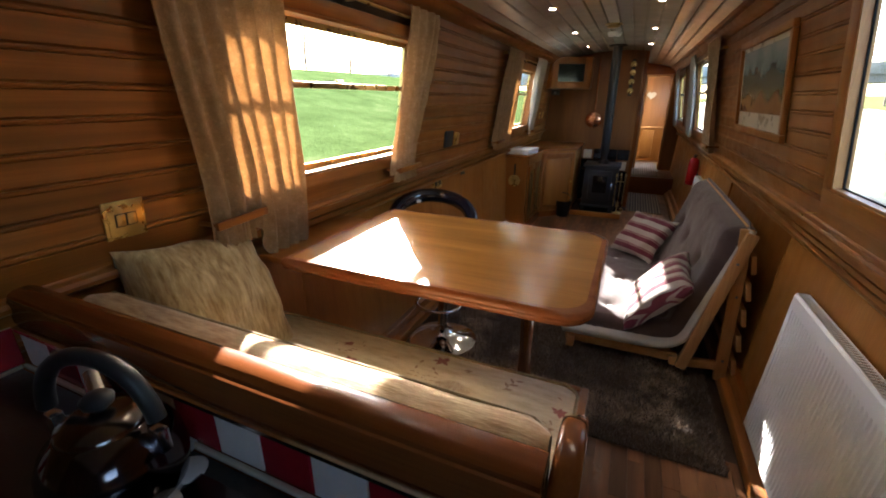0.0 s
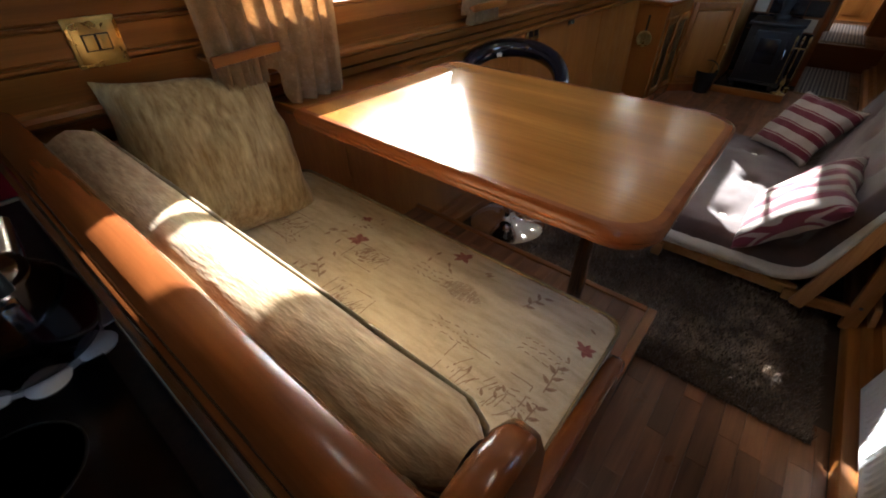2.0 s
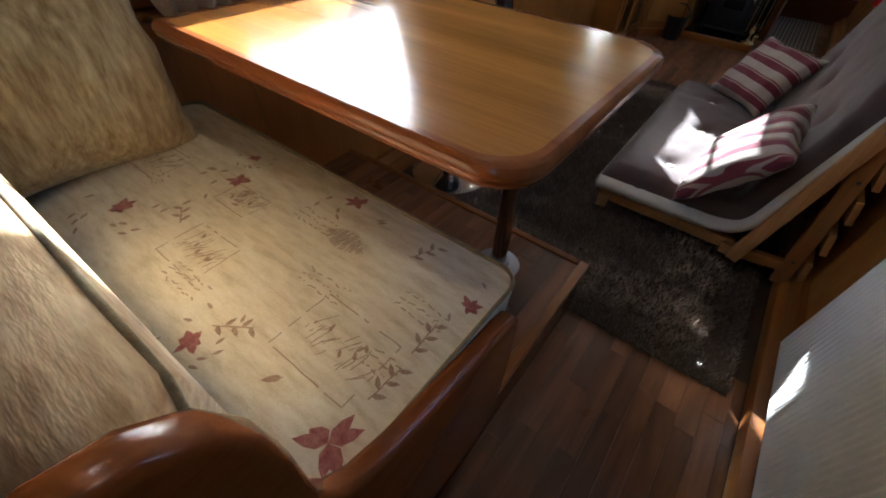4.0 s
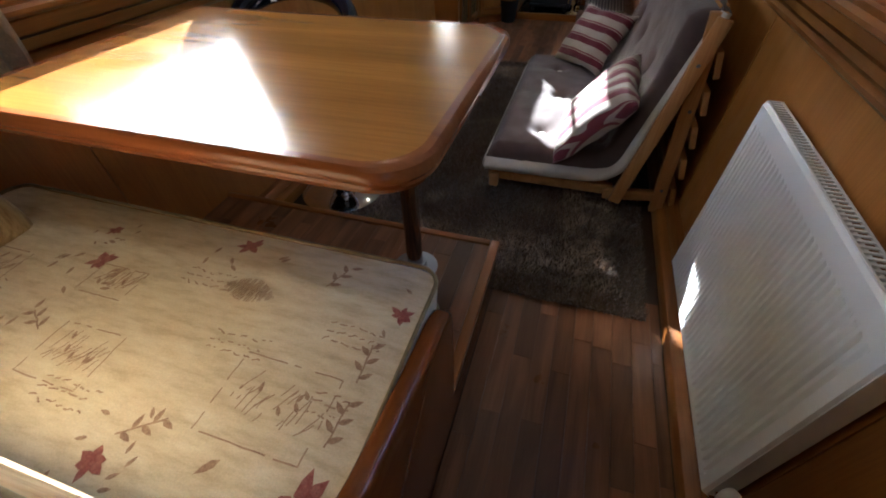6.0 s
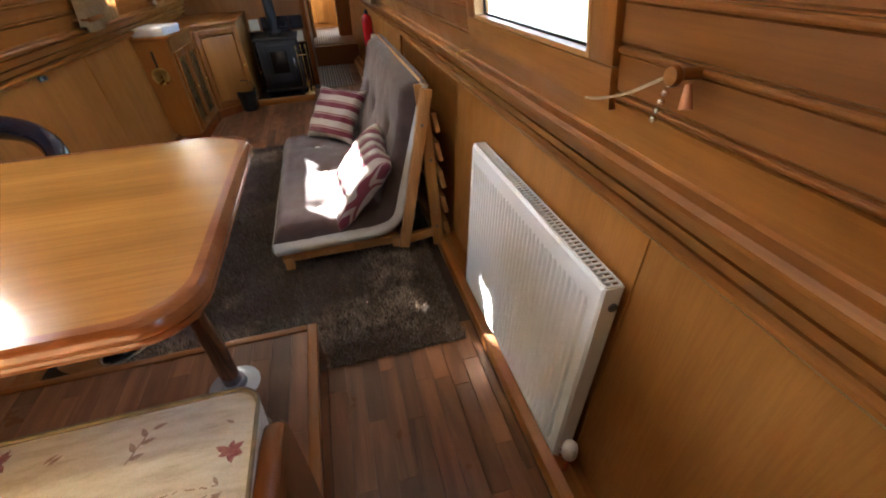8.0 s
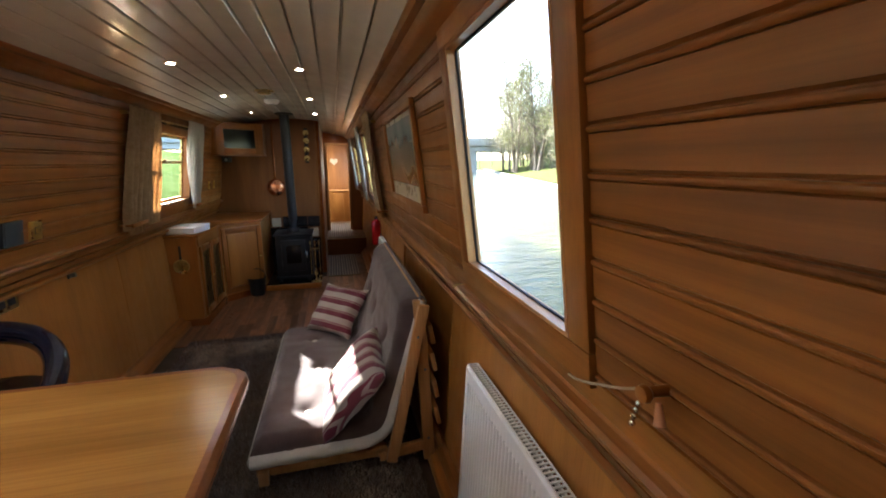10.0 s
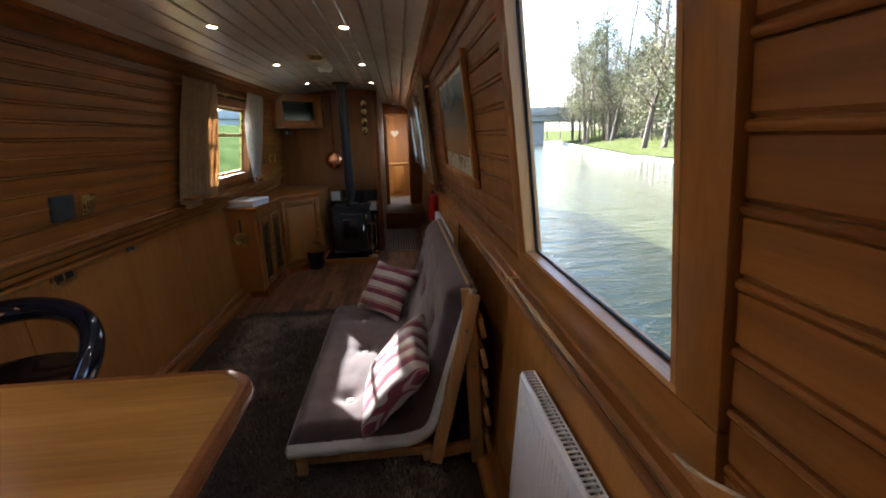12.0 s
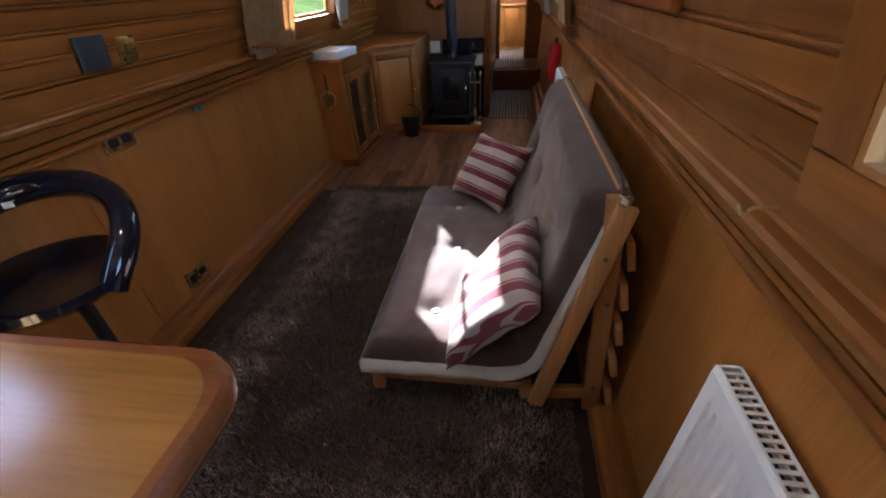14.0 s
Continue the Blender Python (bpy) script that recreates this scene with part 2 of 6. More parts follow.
M_CUSHSTRIPE = striped("burgundy_stripe", [((0.46, 0.39, 0.33), 0.26), ((0.17, 0.030, 0.048), 0.38), ((0.40, 0.30, 0.26), 0.06), ((0.20, 0.04, 0.055), 0.08), ((0.46, 0.39, 0.33), 0.22)], "x", 0.090)
M_MAT = striped("striped_mat", [((0.30, 0.26, 0.22), 0.3), ((0.07, 0.055, 0.05), 0.25), ((0.42, 0.37, 0.31), 0.2), ((0.12, 0.09, 0.08), 0.25)], "x", 0.07, 0.95, 200.0)
M_GLASS = glass_mat("window_glass")
M_LAMP = lamp_mat("halogen_lens", (1.0, 0.88, 0.70), 22.0)
M_RUBBER = plain("window_rubber", (0.012, 0.012, 0.012), 0.6, 0, 0.1, 14.0, 0.03, 0.0, 0.08)
# lighter trim wood: window light on sills and jambs is put into the colour
M_REVEAL = wood("lit_reveal", (0.33, 0.140, 0.042), (0.45, 0.215, 0.072), "y", 0.40, 6.0, 0.1, 0.04)
M_REVEALZ = wood("lit_reveal_upright", (0.33, 0.140, 0.042), (0.45, 0.215, 0.072), "z", 0.40, 6.0, 0.1, 0.04)
M_LEATHER = plain("black_leather", (0.02, 0.014, 0.010), 0.5)
M_TWINE = cloth("twine", (0.36, 0.26, 0.18), (0.5, 0.38, 0.28), 300.0, 30.0)
M_HEART = plain("pale_wood_heart", (0.36, 0.27, 0.19), 0.6)


def seat_print():
    """Cream cover with brushed threads and scattered dull red and brown prints."""
    m, nt, b = nodes_of("floral_print")
    thread = noise_tex(nt, coords(nt, (0.25, 1.0, 1.0), False), 60.0, 4.0, 0.6)
    col = ramp(nt, thread, [(0.28, (0.54, 0.45, 0.28)), (0.5, (0.69, 0.60, 0.41)), (0.72, (0.76, 0.69, 0.51))])
    weave = noise_tex(nt, coords(nt, (1, 1, 1), False), 420.0, 2.0)
    col = mixed(nt, col, ramp(nt, weave, [(0.3, (0.7, 0.7, 0.7)), (0.7, (1, 1, 1))]), 0.5, "MULTIPLY")
    nt.links.new(col, b.inputs["Base Color"])
    b.inputs["Roughness"].default_value = 0.9
    b.inputs["Specular IOR Level"].default_value = 0.15
    b.inputs["Sheen Weight"].default_value = 0.2
    bump(nt, b, weave, 0.4, 0.001)
    return m


M_SEAT = seat_print()
M_PRINTRED = cloth("print_red", (0.25, 0.055, 0.05), (0.46, 0.20, 0.15), 300.0, 90.0)
M_PRINTBROWN = cloth("print_brown", (0.30, 0.18, 0.12), (0.48, 0.34, 0.21), 300.0, 120.0)


# ---------------------------------------------------------------- mesh tools
def part(name, bm, material, parent=None, label="", smooth=False):
    me = bpy.data.meshes.new(name)
    bm.normal_update()
    bm.to_mesh(me)
    bm.free()
    me.shade_smooth()
    me.set_sharp_from_angle(angle=radians(60 if smooth else 32))
    for mm in material if isinstance(material, (list, tuple)) else (material,):
        me.materials.append(mm)
    ob = new(name, me)
    if parent is not None:
        ob.parent = parent
    if label:
        ob["label"] = label
    return ob


def thing(name, label, category, kind="", group="", at=(0, 0, 0)):
    ob = new(name)
    ob.location = at
    ob.empty_display_size = 0.05
    return tagged(ob, label, category, group, kind)


def box(x0, x1, y0, y1, z0, z1, bevel=0.0, seg=2, bm=None):
    bm2 = bmesh.new()
    bmesh.ops.create_cube(bm2, size=1.0)
    for v in bm2.verts:
        v.co = Vector(((x0 + x1) / 2 + v.co.x * (x1 - x0), (y0 + y1) / 2 + v.co.y * (y1 - y0), (z0 + z1) / 2 + v.co.z * (z1 - z0)))
    if bevel > 0:
        bmesh.ops.bevel(bm2, geom=bm2.edges[:], offset=bevel, segments=seg, profile=0.5, affect="EDGES")
    return merge(bm, bm2)


def merge(bm, other):
    if bm is None:
        return other
    me = bpy.data.meshes.new("tmp")
    other.to_mesh(me)
    other.free()
    bm.from_mesh(me)
    bpy.data.meshes.remove(me)
    return bm


def prism(profile, axis, a0, a1, bm=None, bevel=0.0):
    """A closed profile drawn out along one axis. Profile points are the two other axes, in xyz order."""
    bm2 = bmesh.new()
    def at(p, a):
        return {"x": (a, p[0], p[1]), "y": (p[0], a, p[1]), "z": (p[0], p[1], a)}[axis]
    va = [bm2.verts.new(at(p, a0)) for p in profile]
    vb = [bm2.verts.new(at(p, a1)) for p in profile]
    n = len(profile)
    bm2.faces.new(va)
    bm2.faces.new(vb[::-1])
    for i in range(n):
        bm2.faces.new((va[i], vb[i], vb[(i + 1) % n], va[(i + 1) % n]))
    bmesh.ops.recalc_face_normals(bm2, faces=bm2.faces[:])
    if bevel:
        bmesh.ops.bevel(bm2, geom=[e for e in bm2.edges if e.calc_face_angle(0) > 0.6], offset=bevel, segments=2, profile=0.5, affect="EDGES")
    return merge(bm, bm2)


def lathe(profile, center=(0, 0, 0), seg=32, bm=None, axis="z"):
    """A profile of (radius, height) turned round an axis."""
    bm2 = bmesh.new()
    rings = []
    for r, h in profile:
        ring = []
        for i in range(seg):
            a = 2 * math.pi * i / seg
            p = (r * math.cos(a), r * math.sin(a), h)
            p = {"z": p, "y": (p[0], p[2], p[1]), "x": (p[2], p[0], p[1])}[axis]
            ring.append(bm2.verts.new(Vector(center) + Vector(p)))
        rings.append(ring)
    for a, b in zip(rings, rings[1:]):
        for i in range(seg):
            bm2.faces.new((a[i], a[(i + 1) % seg], b[(i + 1) % seg], b[i]))
    for end in (rings[0], rings[-1]):
        bm2.faces.new(end)
    bmesh.ops.remove_doubles(bm2, verts=bm2.verts[:], dist=1e-6)
    bmesh.ops.recalc_face_normals(bm2, faces=bm2.faces[:])
    return merge(bm, bm2)


def tube(points, radius, seg=10, closed=False, flat=1.0, bm=None):
    """A round bar along a line of points; radius may be one number or one for each point."""
    bm2 = bmesh.new()
    pts = [Vector(p) for p in points]
    n = len(pts)
    radii = radius if isinstance(radius, (list, tuple)) else [radius] * n
    rings, up = [], Vector((0, 0, 1))
    for i, p in enumerate(pts):
        a = pts[(i - 1) % n] if closed or i else p
        b = pts[(i + 1) % n] if closed or i < n - 1 else p
        d = (b - a).normalized()
        side = d.cross(up)
        if side.length < 1e-3:
            side = d.cross(Vector((1, 0, 0)))
        side.normalize()
        top = side.cross(d).normalized()
        rings.append([bm2.verts.new(p + radii[i] * (math.cos(t) * side + flat * math.sin(t) * top)) for t in (2 * math.pi * k / seg for k in range(seg))])
    pairs = list(zip(rings, rings[1:])) + ([(rings[-1], rings[0])] if closed else [])
    for a, b in pairs:
        for k in range(seg):
            bm2.faces.new((a[k], a[(k + 1) % seg], b[(k + 1) % seg], b[k]))
    if not closed:
        bm2.faces.new(rings[0][::-1])
        bm2.faces.new(rings[-1])
    bmesh.ops.recalc_face_normals(bm2, faces=bm2.faces[:])
    return merge(bm, bm2)


def sheet(rows, thick=0.0, bm=None):
    """A surface from rows of points, given a back face at the thickness."""
    bm2 = bmesh.new()
    vs = [[bm2.verts.new(p) for p in row] for row in rows]
    for a, b in zip(vs, vs[1:]):
        for i in range(len(a) - 1):
            bm2.faces.new((a[i], a[i + 1], b[i + 1], b[i]))
    if thick:
        bm2.normal_update()
        bmesh.ops.solidify(bm2, geom=bm2.faces[:], thickness=thick)
    return merge(bm, bm2)


def cushion(w, h, t, n=22, pinch=0.06, crumple=0.006, seed=0, corner=1.0):
    """A stuffed square cushion in its own space: w along x, h along y, t thick in z, with drawn-out corners."""
    bm = bmesh.new()
    grids = []
    for side in (1, -1):
        g = []
        for j in range(n + 1):
            row = []
            for i in range(n + 1):
                u, v = 2 * i / n - 1, 2 * j / n - 1
                edge = (1 - abs(u) ** 2.6) * (1 - abs(v) ** 2.6)
                z = side * t / 2 * max(edge, 0) ** 0.42
                x = u * w / 2 * (1 - pinch * (1 - v * v) * abs(u) ** 3)
                y = v * h / 2 * (1 - pinch * (1 - u * u) * abs(v) ** 3)
                p = Vector((x, y, z))
                q = noise.noise_vector(Vector((x * 11 + seed, y * 11, z * 5 + side))) * crumple
                rim = max(abs(u), abs(v))
                p += q * (1.0 if rim < 0.999 else 0.0)
                row.append(bm.verts.new(p))
            g.append(row)
        grids.append(g)
    for g, flip in zip(grids, (False, True)):
        for j in range(n):
            for i in range(n):
                f = (g[j][i], g[j][i + 1], g[j + 1][i + 1], g[j + 1][i])
                bm.faces.new(f[::-1] if flip else f)
    bmesh.ops.remove_doubles(bm, verts=bm.verts[:], dist=1e-5)
    bmesh.ops.recalc_face_normals(bm, faces=bm.faces[:])
    return bm


def rounded_rect(x0, x1, y0, y1, r, seg=8, corners=(1, 1, 1, 1)):
    pts = []
    for (cx, cy, a0), on in zip(((x1 - r, y1 - r, 0), (x0 + r, y1 - r, 90), (x0 + r, y0 + r, 180), (x1 - r, y0 + r, 270)), corners):
        if on:
            pts += [(cx + r * math.cos(radians(a0 + 90 * k / seg)), cy + r * math.sin(radians(a0 + 90 * k / seg))) for k in range(seg + 1)]
        else:
            pts.append((x1 if a0 in (0, 270) else x0, y1 if a0 in (0, 90) else y0))
    return pts


def slab(outline, levels, bm=None):
    """A flat thing with a moulded edge: the outline shrunk or grown at each of the (z, grow) levels."""
    bm2 = bmesh.new()
    cx = sum(p[0] for p in outline) / len(outline)
    cy = sum(p[1] for p in outline) / len(outline)
    hx = max(abs(p[0] - cx) for p in outline)
    hy = max(abs(p[1] - cy) for p in outline)
    rings = [[bm2.verts.new((cx + (x - cx) * (1 + g / hx), cy + (y - cy) * (1 + g / hy), z)) for x, y in outline] for z, g in levels]
    n = len(outline)
    for a, b in zip(rings, rings[1:]):
        for i in range(n):
            bm2.faces.new((a[i], a[(i + 1) % n], b[(i + 1) % n], b[i]))
    bm2.faces.new(rings[0][::-1])
    bm2.faces.new(rings[-1])
    bmesh.ops.recalc_face_normals(bm2, faces=bm2.faces[:])
    return merge(bm, bm2)


# ---------------------------------------------------------------- the hull's section
Y0, Y1 = -1.3, 9.75
BULK = 6.42


def wall_x(z):
    """Distance of the boarded upper side from the centre line."""
    return 0.89 - 0.125 * (z - 1.19)


def low_x(z):
    """Distance of the panelled lower side from the centre line."""
    return 0.952 + 0.048 * (z - 0.12)


def on_wall(side, y, z, out=0.0):
    """A point on the upper side, standing out into the cabin."""
    return Vector((side * (wall_x(z) - out), y, z))


def wall_block(side, y0, y1, z0, z1, out, back, bevel=0.0, bm=None):
    """A block lying on the sloping upper side, from out (into the cabin) to back (into the wall)."""
    b = box(-out, back, y0, y1, z0, z1, bevel)
    for v in b.verts:
        v.co.x = side * (wall_x(v.co.z) + v.co.x)
    bmesh.ops.recalc_face_normals(b, faces=b.faces[:])
    return merge(bm, b)


# the last opening on each side is invented, to light the far cabin
OPENINGS = {
    -1: [(1.10, 2.26, 1.155, 1.715), (4.22, 5.16, 1.14, 1.725), (7.2, 7.9, 1.14, 1.72), (8.75, 9.4, 1.14, 1.74)],
    1: [(-0.86, -0.22, 1.23, 1.68), (1.294, 1.893, 1.160, 1.81), (4.55, 5.65, 1.12, 1.80), (7.0, 7.8, 1.14, 1.78), (8.72, 9.42, 1.14, 1.78)],
}
BOARD_Z0, PITCH, TOP_Z = 1.1105, 0.0695, 1.885


def cut_ranges(y0, y1, z0, z1, holes, grow=0.0):
    """The stretches of a board between y0 and y1 that no opening takes."""
    spans = [(y0, y1)]
    for a, b, c, d in holes:
        if z1 > c - grow + 0.004 and z0 < d + grow - 0.004:
            spans = [s for lo, hi in spans for s in ((lo, min(hi, a - grow)), (max(lo, b + grow), hi)) if s[1] - s[0] > 0.01]
    return spans


def build_side(side, name):
    wall = thing(name, "narrowboat cabin side lined with varnished oak boards", "wall", "structure")
    holes = OPENINGS[side]
    # the shell behind the boards, pierced by the windows
    ys = sorted({Y0, Y1, *[h[0] for h in holes], *[h[1] for h in holes]})
    bm = None
    for a, b in zip(ys, ys[1:]):
        hole = next((h for h in holes if abs(h[0] - a) < 1e-6), None)
        for z0, z1 in (((1.095, hole[2]), (hole[3], 2.0)) if hole else ((1.095, 2.0),)):
            bm = wall_block(side, a, b, z0, z1, -0.010, 0.075 if side < 0 else 0.032, 0, bm)
    part("shell", bm, M_JOINT, wall)
    # tongue-and-groove boards, each with a bead along its lower edge
    z = BOARD_Z0
    while z < TOP_Z - 0.01:
        h = min(PITCH, TOP_Z - z)
        prof = [(0.009, 0.0), (-0.001, 0.0), (-0.0035, 0.0025), (-0.004, 0.005), (-0.0035, 0.0075), (-0.001, 0.0098), (0.005, 0.0105), (0.005, 0.0125), (0.0, 0.016), (0.0, h - 0.003), (0.004, h), (0.009, h)]
        for a, b in cut_ranges(Y0, Y1, z, z + h, holes, 0.035):
            bm = prism([(side * (wall_x(z + q) + o), z + q) for o, q in prof], "y", a, b)
            part("board", bm, M_BOARD, wall)
        z += PITCH
    return wall


wall_left = build_side(-1, "wall_left")
wall_right = build_side(1, "wall_right")


def rail_profile(side):
    pts = [(0.008, 0.882), (-0.022, 0.882), (-0.032, 0.887), (-0.036, 0.896), (-0.033, 0.906), (-0.022, 0.911), (-0.019, 0.913), (0.002, 0.914), (0.002, 0.9205), (-0.019, 0.922), (-0.021, 0.950), (0.000, 0.951), (0.000, 0.957), (-0.022, 0.959),
           (-0.025, 0.992), (-0.020, 0.996), (-0.036, 1.000), (-0.045, 1.008), (-0.044, 1.018), (-0.034, 1.027), (-0.014, 1.031), (-0.007, 1.036), (-0.004, 1.106), (0.012, 1.110)]
    res = []
    for o, z in pts:
        t = min(max((z - 0.885) / 0.225, 0), 1)
        base = low_x(0.885) * (1 - t) + wall_x(1.11) * t
        res.append((side * (base + o), z))
    return res + [(side * 0.938, 1.109), (side * 1.05, 0.93), (side * 1.05, 0.884)]


for side, nm in ((-1, "dado_rail_left"), (1, "dado_rail_right")):
    ob = part(nm, prism(rail_profile(side), "y", Y0, Y1), M_TRIM)
    tagged(ob, "moulded oak dado rail along the gunwale", "rail", kind="structure")


def lower_side(side, name, joints):
    wall = thing(name, "oak veneered panelling below the gunwale", "wall", "structure")
    part("lining", prism([(side * (low_x(0) + 0.012), 0.0), (side * (low_x(0.89) + 0.012), 0.89), (side * 1.08, 0.89), (side * 1.08, 0.0)], "y", Y0, Y1), M_JOINT, wall)
    ys = [Y0, *joints, Y1]
    for a, b in zip(ys, ys[1:]):
        part("panel", prism([(side * low_x(0.02), 0.02), (side * low_x(0.888), 0.888), (side * (low_x(0.888) + 0.012), 0.888), (side * (low_x(0.02) + 0.012), 0.02)], "y", a + 0.002, b - 0.002), M_PANEL, wall)
    return wall


lower_side(-1, "wall_left_lower", [0.5, 1.42, 2.62, 3.88, 4.7])
lower_side(1, "wall_right_lower", [0.2, 1.158, 2.42, 3.76, 5.0, 6.42])
for side, nm, a, b in ((-1, "baseboard_left", 1.815, 6.4), (1, "baseboard_right", Y0, 7.5)):
    prof = [(0.865, 0.0), (0.865, 0.035), (0.872, 0.048), (0.89, 0.056), (0.905, 0.060), (0.912, 0.085), (0.925, 0.098), (0.965, 0.102), (0.965, 0.0)]
    ob = part(nm, prism([(side * x, z) for x, z in prof], "y", a, b), M_TRIM)
    tagged(ob, "stepped oak skirting along the cabin floor", "skirting", kind="structure")

# ceiling: boards run the length of the cabin, under a slight camber
def ceil_z(x):
    return 2.03 - 0.20 * x * x


bm, n = None, 15
for i in range(n):
    a, b = -0.72 + 1.44 * i / n, -0.72 + 1.44 * (i + 1) / n
    m = (a + b) / 2
    prof = [(a + 0.003, ceil_z(a) + 0.004), (a + 0.008, ceil_z(a) - 0.001), (m, ceil_z(m)), (b - 0.012, ceil_z(b)), (b - 0.008, ceil_z(b) - 0.003), (b - 0.004, ceil_z(b) + 0.0005), (b - 0.003, ceil_z(b) + 0.004), (b - 0.003, ceil_z(b) + 0.016), (a + 0.003, ceil_z(a) + 0.016)]
    bm = prism(prof, "y", Y0, Y1, bm)
bm = prism([(-1.0, 1.99), (-0.72, 1.965), (-0.36, 2.035), (0.0, 2.06), (0.36, 2.035), (0.72, 1.965), (1.0, 1.99), (1.0, 2.1), (-1.0, 2.1)], "y", Y0, Y1, bm)
ceiling = tagged(part("ceiling", bm, M_CEIL), "cream painted boarded cabin ceiling", "ceiling", kind="structure")
for side, nm in ((-1, "cornice_left"), (1, "cornice_right")):
    prof = [(0.70, 1.925), (0.712, 1.912), (0.735, 1.908), (0.745, 1.890), (0.765, 1.872), (0.790, 1.866), (wall_x(1.86) - 0.012, 1.862), (wall_x(1.86) + 0.01, 1.862), (0.84, 1.96), (0.70, 1.955)]
    ob = tagged(part(nm, prism([(side * x, z) for x, z in prof], "y", Y0, Y1), M_TRIM), "oak cornice between cabin side and ceiling", "trim", kind="structure")

# floor sheet and the raised dinette platform
floor = part("floor", box(-1.0, 1.0, Y0, 7.5, -0.05, -0.006), M_JOINT)
tagged(floor, "dark walnut laminate strip floor", "floor", kind="structure")
platform = thing("platform", "raised dinette platform of dark laminate with oak nosing", "platform", "structure")
part("base", box(-0.98, 0.232, -0.2, 1.80, -0.004, 0.206), M_PANEL, platform)
part("nosing", box(0.212, 0.246, 0.5, 1.812, 0.19, 0.219, 0.005), M_TRIM, platform)
part("nosing", box(-0.97, 0.2115, 1.784, 1.812, 0.19, 0.219, 0.005), M_TRIMX, platform)
part("side_panel", box(0.232, 0.240, 0.5, 1.79, 0.0, 0.189), M_BENCHY, platform)
part("front_panel", box(-0.97, 0.228, 1.800, 1.806, 0.0, 0.189), M_TRIMX, platform)
# end walls beyond the view
tagged(part("wall_stern", box(-1.05, 1.05, Y0 - 0.06, Y0, 0, 2.08), M_DARKOAK), "plain oak veneered bulkhead closing the cabin", "wall", kind="structure")


# ---------------------------------------------------------------- windows
def window(side, name, hole, label, bar=None, metal=None, trim=0.055, metal_w=0.022, deep=0.052):
    a, b, c, d = hole
    back = 0.072 if side < 0 else 0.030
    win = thing(name, label, "window", "structure")
    # timber lining through the wall and a trim frame on its face
    L = 0.010
    part("sill", wall_block(side, a - 0.0, b + 0.0, c, c + L, 0.012, back), M_REVEAL if side > 0 else M_TRIM, win)
    part("head_lining", wall_block(side, a, b, d - L, d, 0.012, back), M_TRIM, win)
    part("jamb", wall_block(side, a, a + L, c + L, d - L, 0.012, back), M_REVEALZ if side > 0 else M_TRIMZ, win)
    part("jamb", wall_block(side, b - L, b, c + L, d - L, 0.012, back), M_REVEALZ if side > 0 else M_TRIMZ, win)
    part("trim_board", wall_block(side, a - trim, b + trim, c - trim, c - 0.001, 0.014, 0.009, 0.004), M_TRIM, win)
    part("trim_board", wall_block(side, a - trim, b + trim, d + 0.001, d + trim, 0.014, 0.009, 0.004), M_TRIM, win)
    part("trim_board", wall_block(side, a - trim, a - 0.001, c, d, 0.0135, 0.009, 0.004), M_TRIMZ, win)
    part("trim_board", wall_block(side, b + 0.001, b + trim, c, d, 0.0135, 0.009, 0.004), M_TRIMZ, win)
    # metal frame and pane towards the outside
    mt = metal or M_RUBBER
    w = metal_w
    f0, f1 = -deep, deep + (0.014 if w > 0.01 else 0.006)
    fr = part("frame", wall_block(side, a + L, b - L, c + L, c + L + w, f0, f1), mt, win)
    part("frame", wall_block(side, a + L, b - L, d - L - w, d - L, f0, f1), mt, win)
    part("frame", wall_block(side, a + L, a + L + w, c + L + w, d - L - w, f0, f1), mt, win)
    part("frame", wall_block(side, b - L - w, b - L, c + L + w, d - L - w, f0, f1), mt, win)
    zs = [c + L + w, *([bar - 0.012, bar + 0.012] if bar else []), d - L - w]
    if bar:
        part("glazing_bar", wall_block(side, a + L + w, b - L - w, bar - 0.012, bar + 0.012, 0.008 - deep, deep + 0.012, 0.002), mt, win)
        part("catch", wall_block(side, (a + b) / 2 - 0.02, (a + b) / 2 + 0.02, bar + 0.012, bar + 0.024, 0.016 - deep, deep - 0.002, 0.002), mt, win)
    for z0, z1 in zip(zs[::2], zs[1::2]):
        p = part("pane", wall_block(side, a + L + w - 0.004, b - L - w + 0.004, z0 - 0.004, z1 + 0.004, -deep - 0.006, deep + 0.009), M_GLASS, win)
        p.visible_shadow = False
    return win


window(-1, "window_1", OPENINGS[-1][0], "brass framed hopper window with oak trim", 1.488, M_BRASS)
window(-1, "window_2", OPENINGS[-1][1], "brass framed hopper window in the cabin side", 1.488, M_BRASS)
window(-1, "window_3", OPENINGS[-1][2], "brass framed window beyond the bulkhead", 1.488, M_BRASS)
window(1, "window_4", OPENINGS[1][1], "oak trimmed window with dark rubber edge", None, M_RUBBER, 0.068, 0.004, 0.014)
window(1, "window_8", OPENINGS[1][0], "brass framed galley window", 1.488, M_BRASS, deep=0.014)
window(1, "window_5", OPENINGS[1][2], "oak trimmed window between pale curtains", 1.50, M_BRASS, deep=0.014)
window(1, "window_6", OPENINGS[1][3], "oak trimmed corridor window", 1.50, M_BRASS, deep=0.014)
# windows 9 and 10 are unseen additions that let light into the far cabin
window(-1, "window_9", OPENINGS[-1][3], "added brass framed window that lights the far cabin", 1.488, M_BRASS)
window(1, "window_10", OPENINGS[1][4], "added brass framed window that lights the far cabin", 1.488, M_BRASS, deep=0.014)
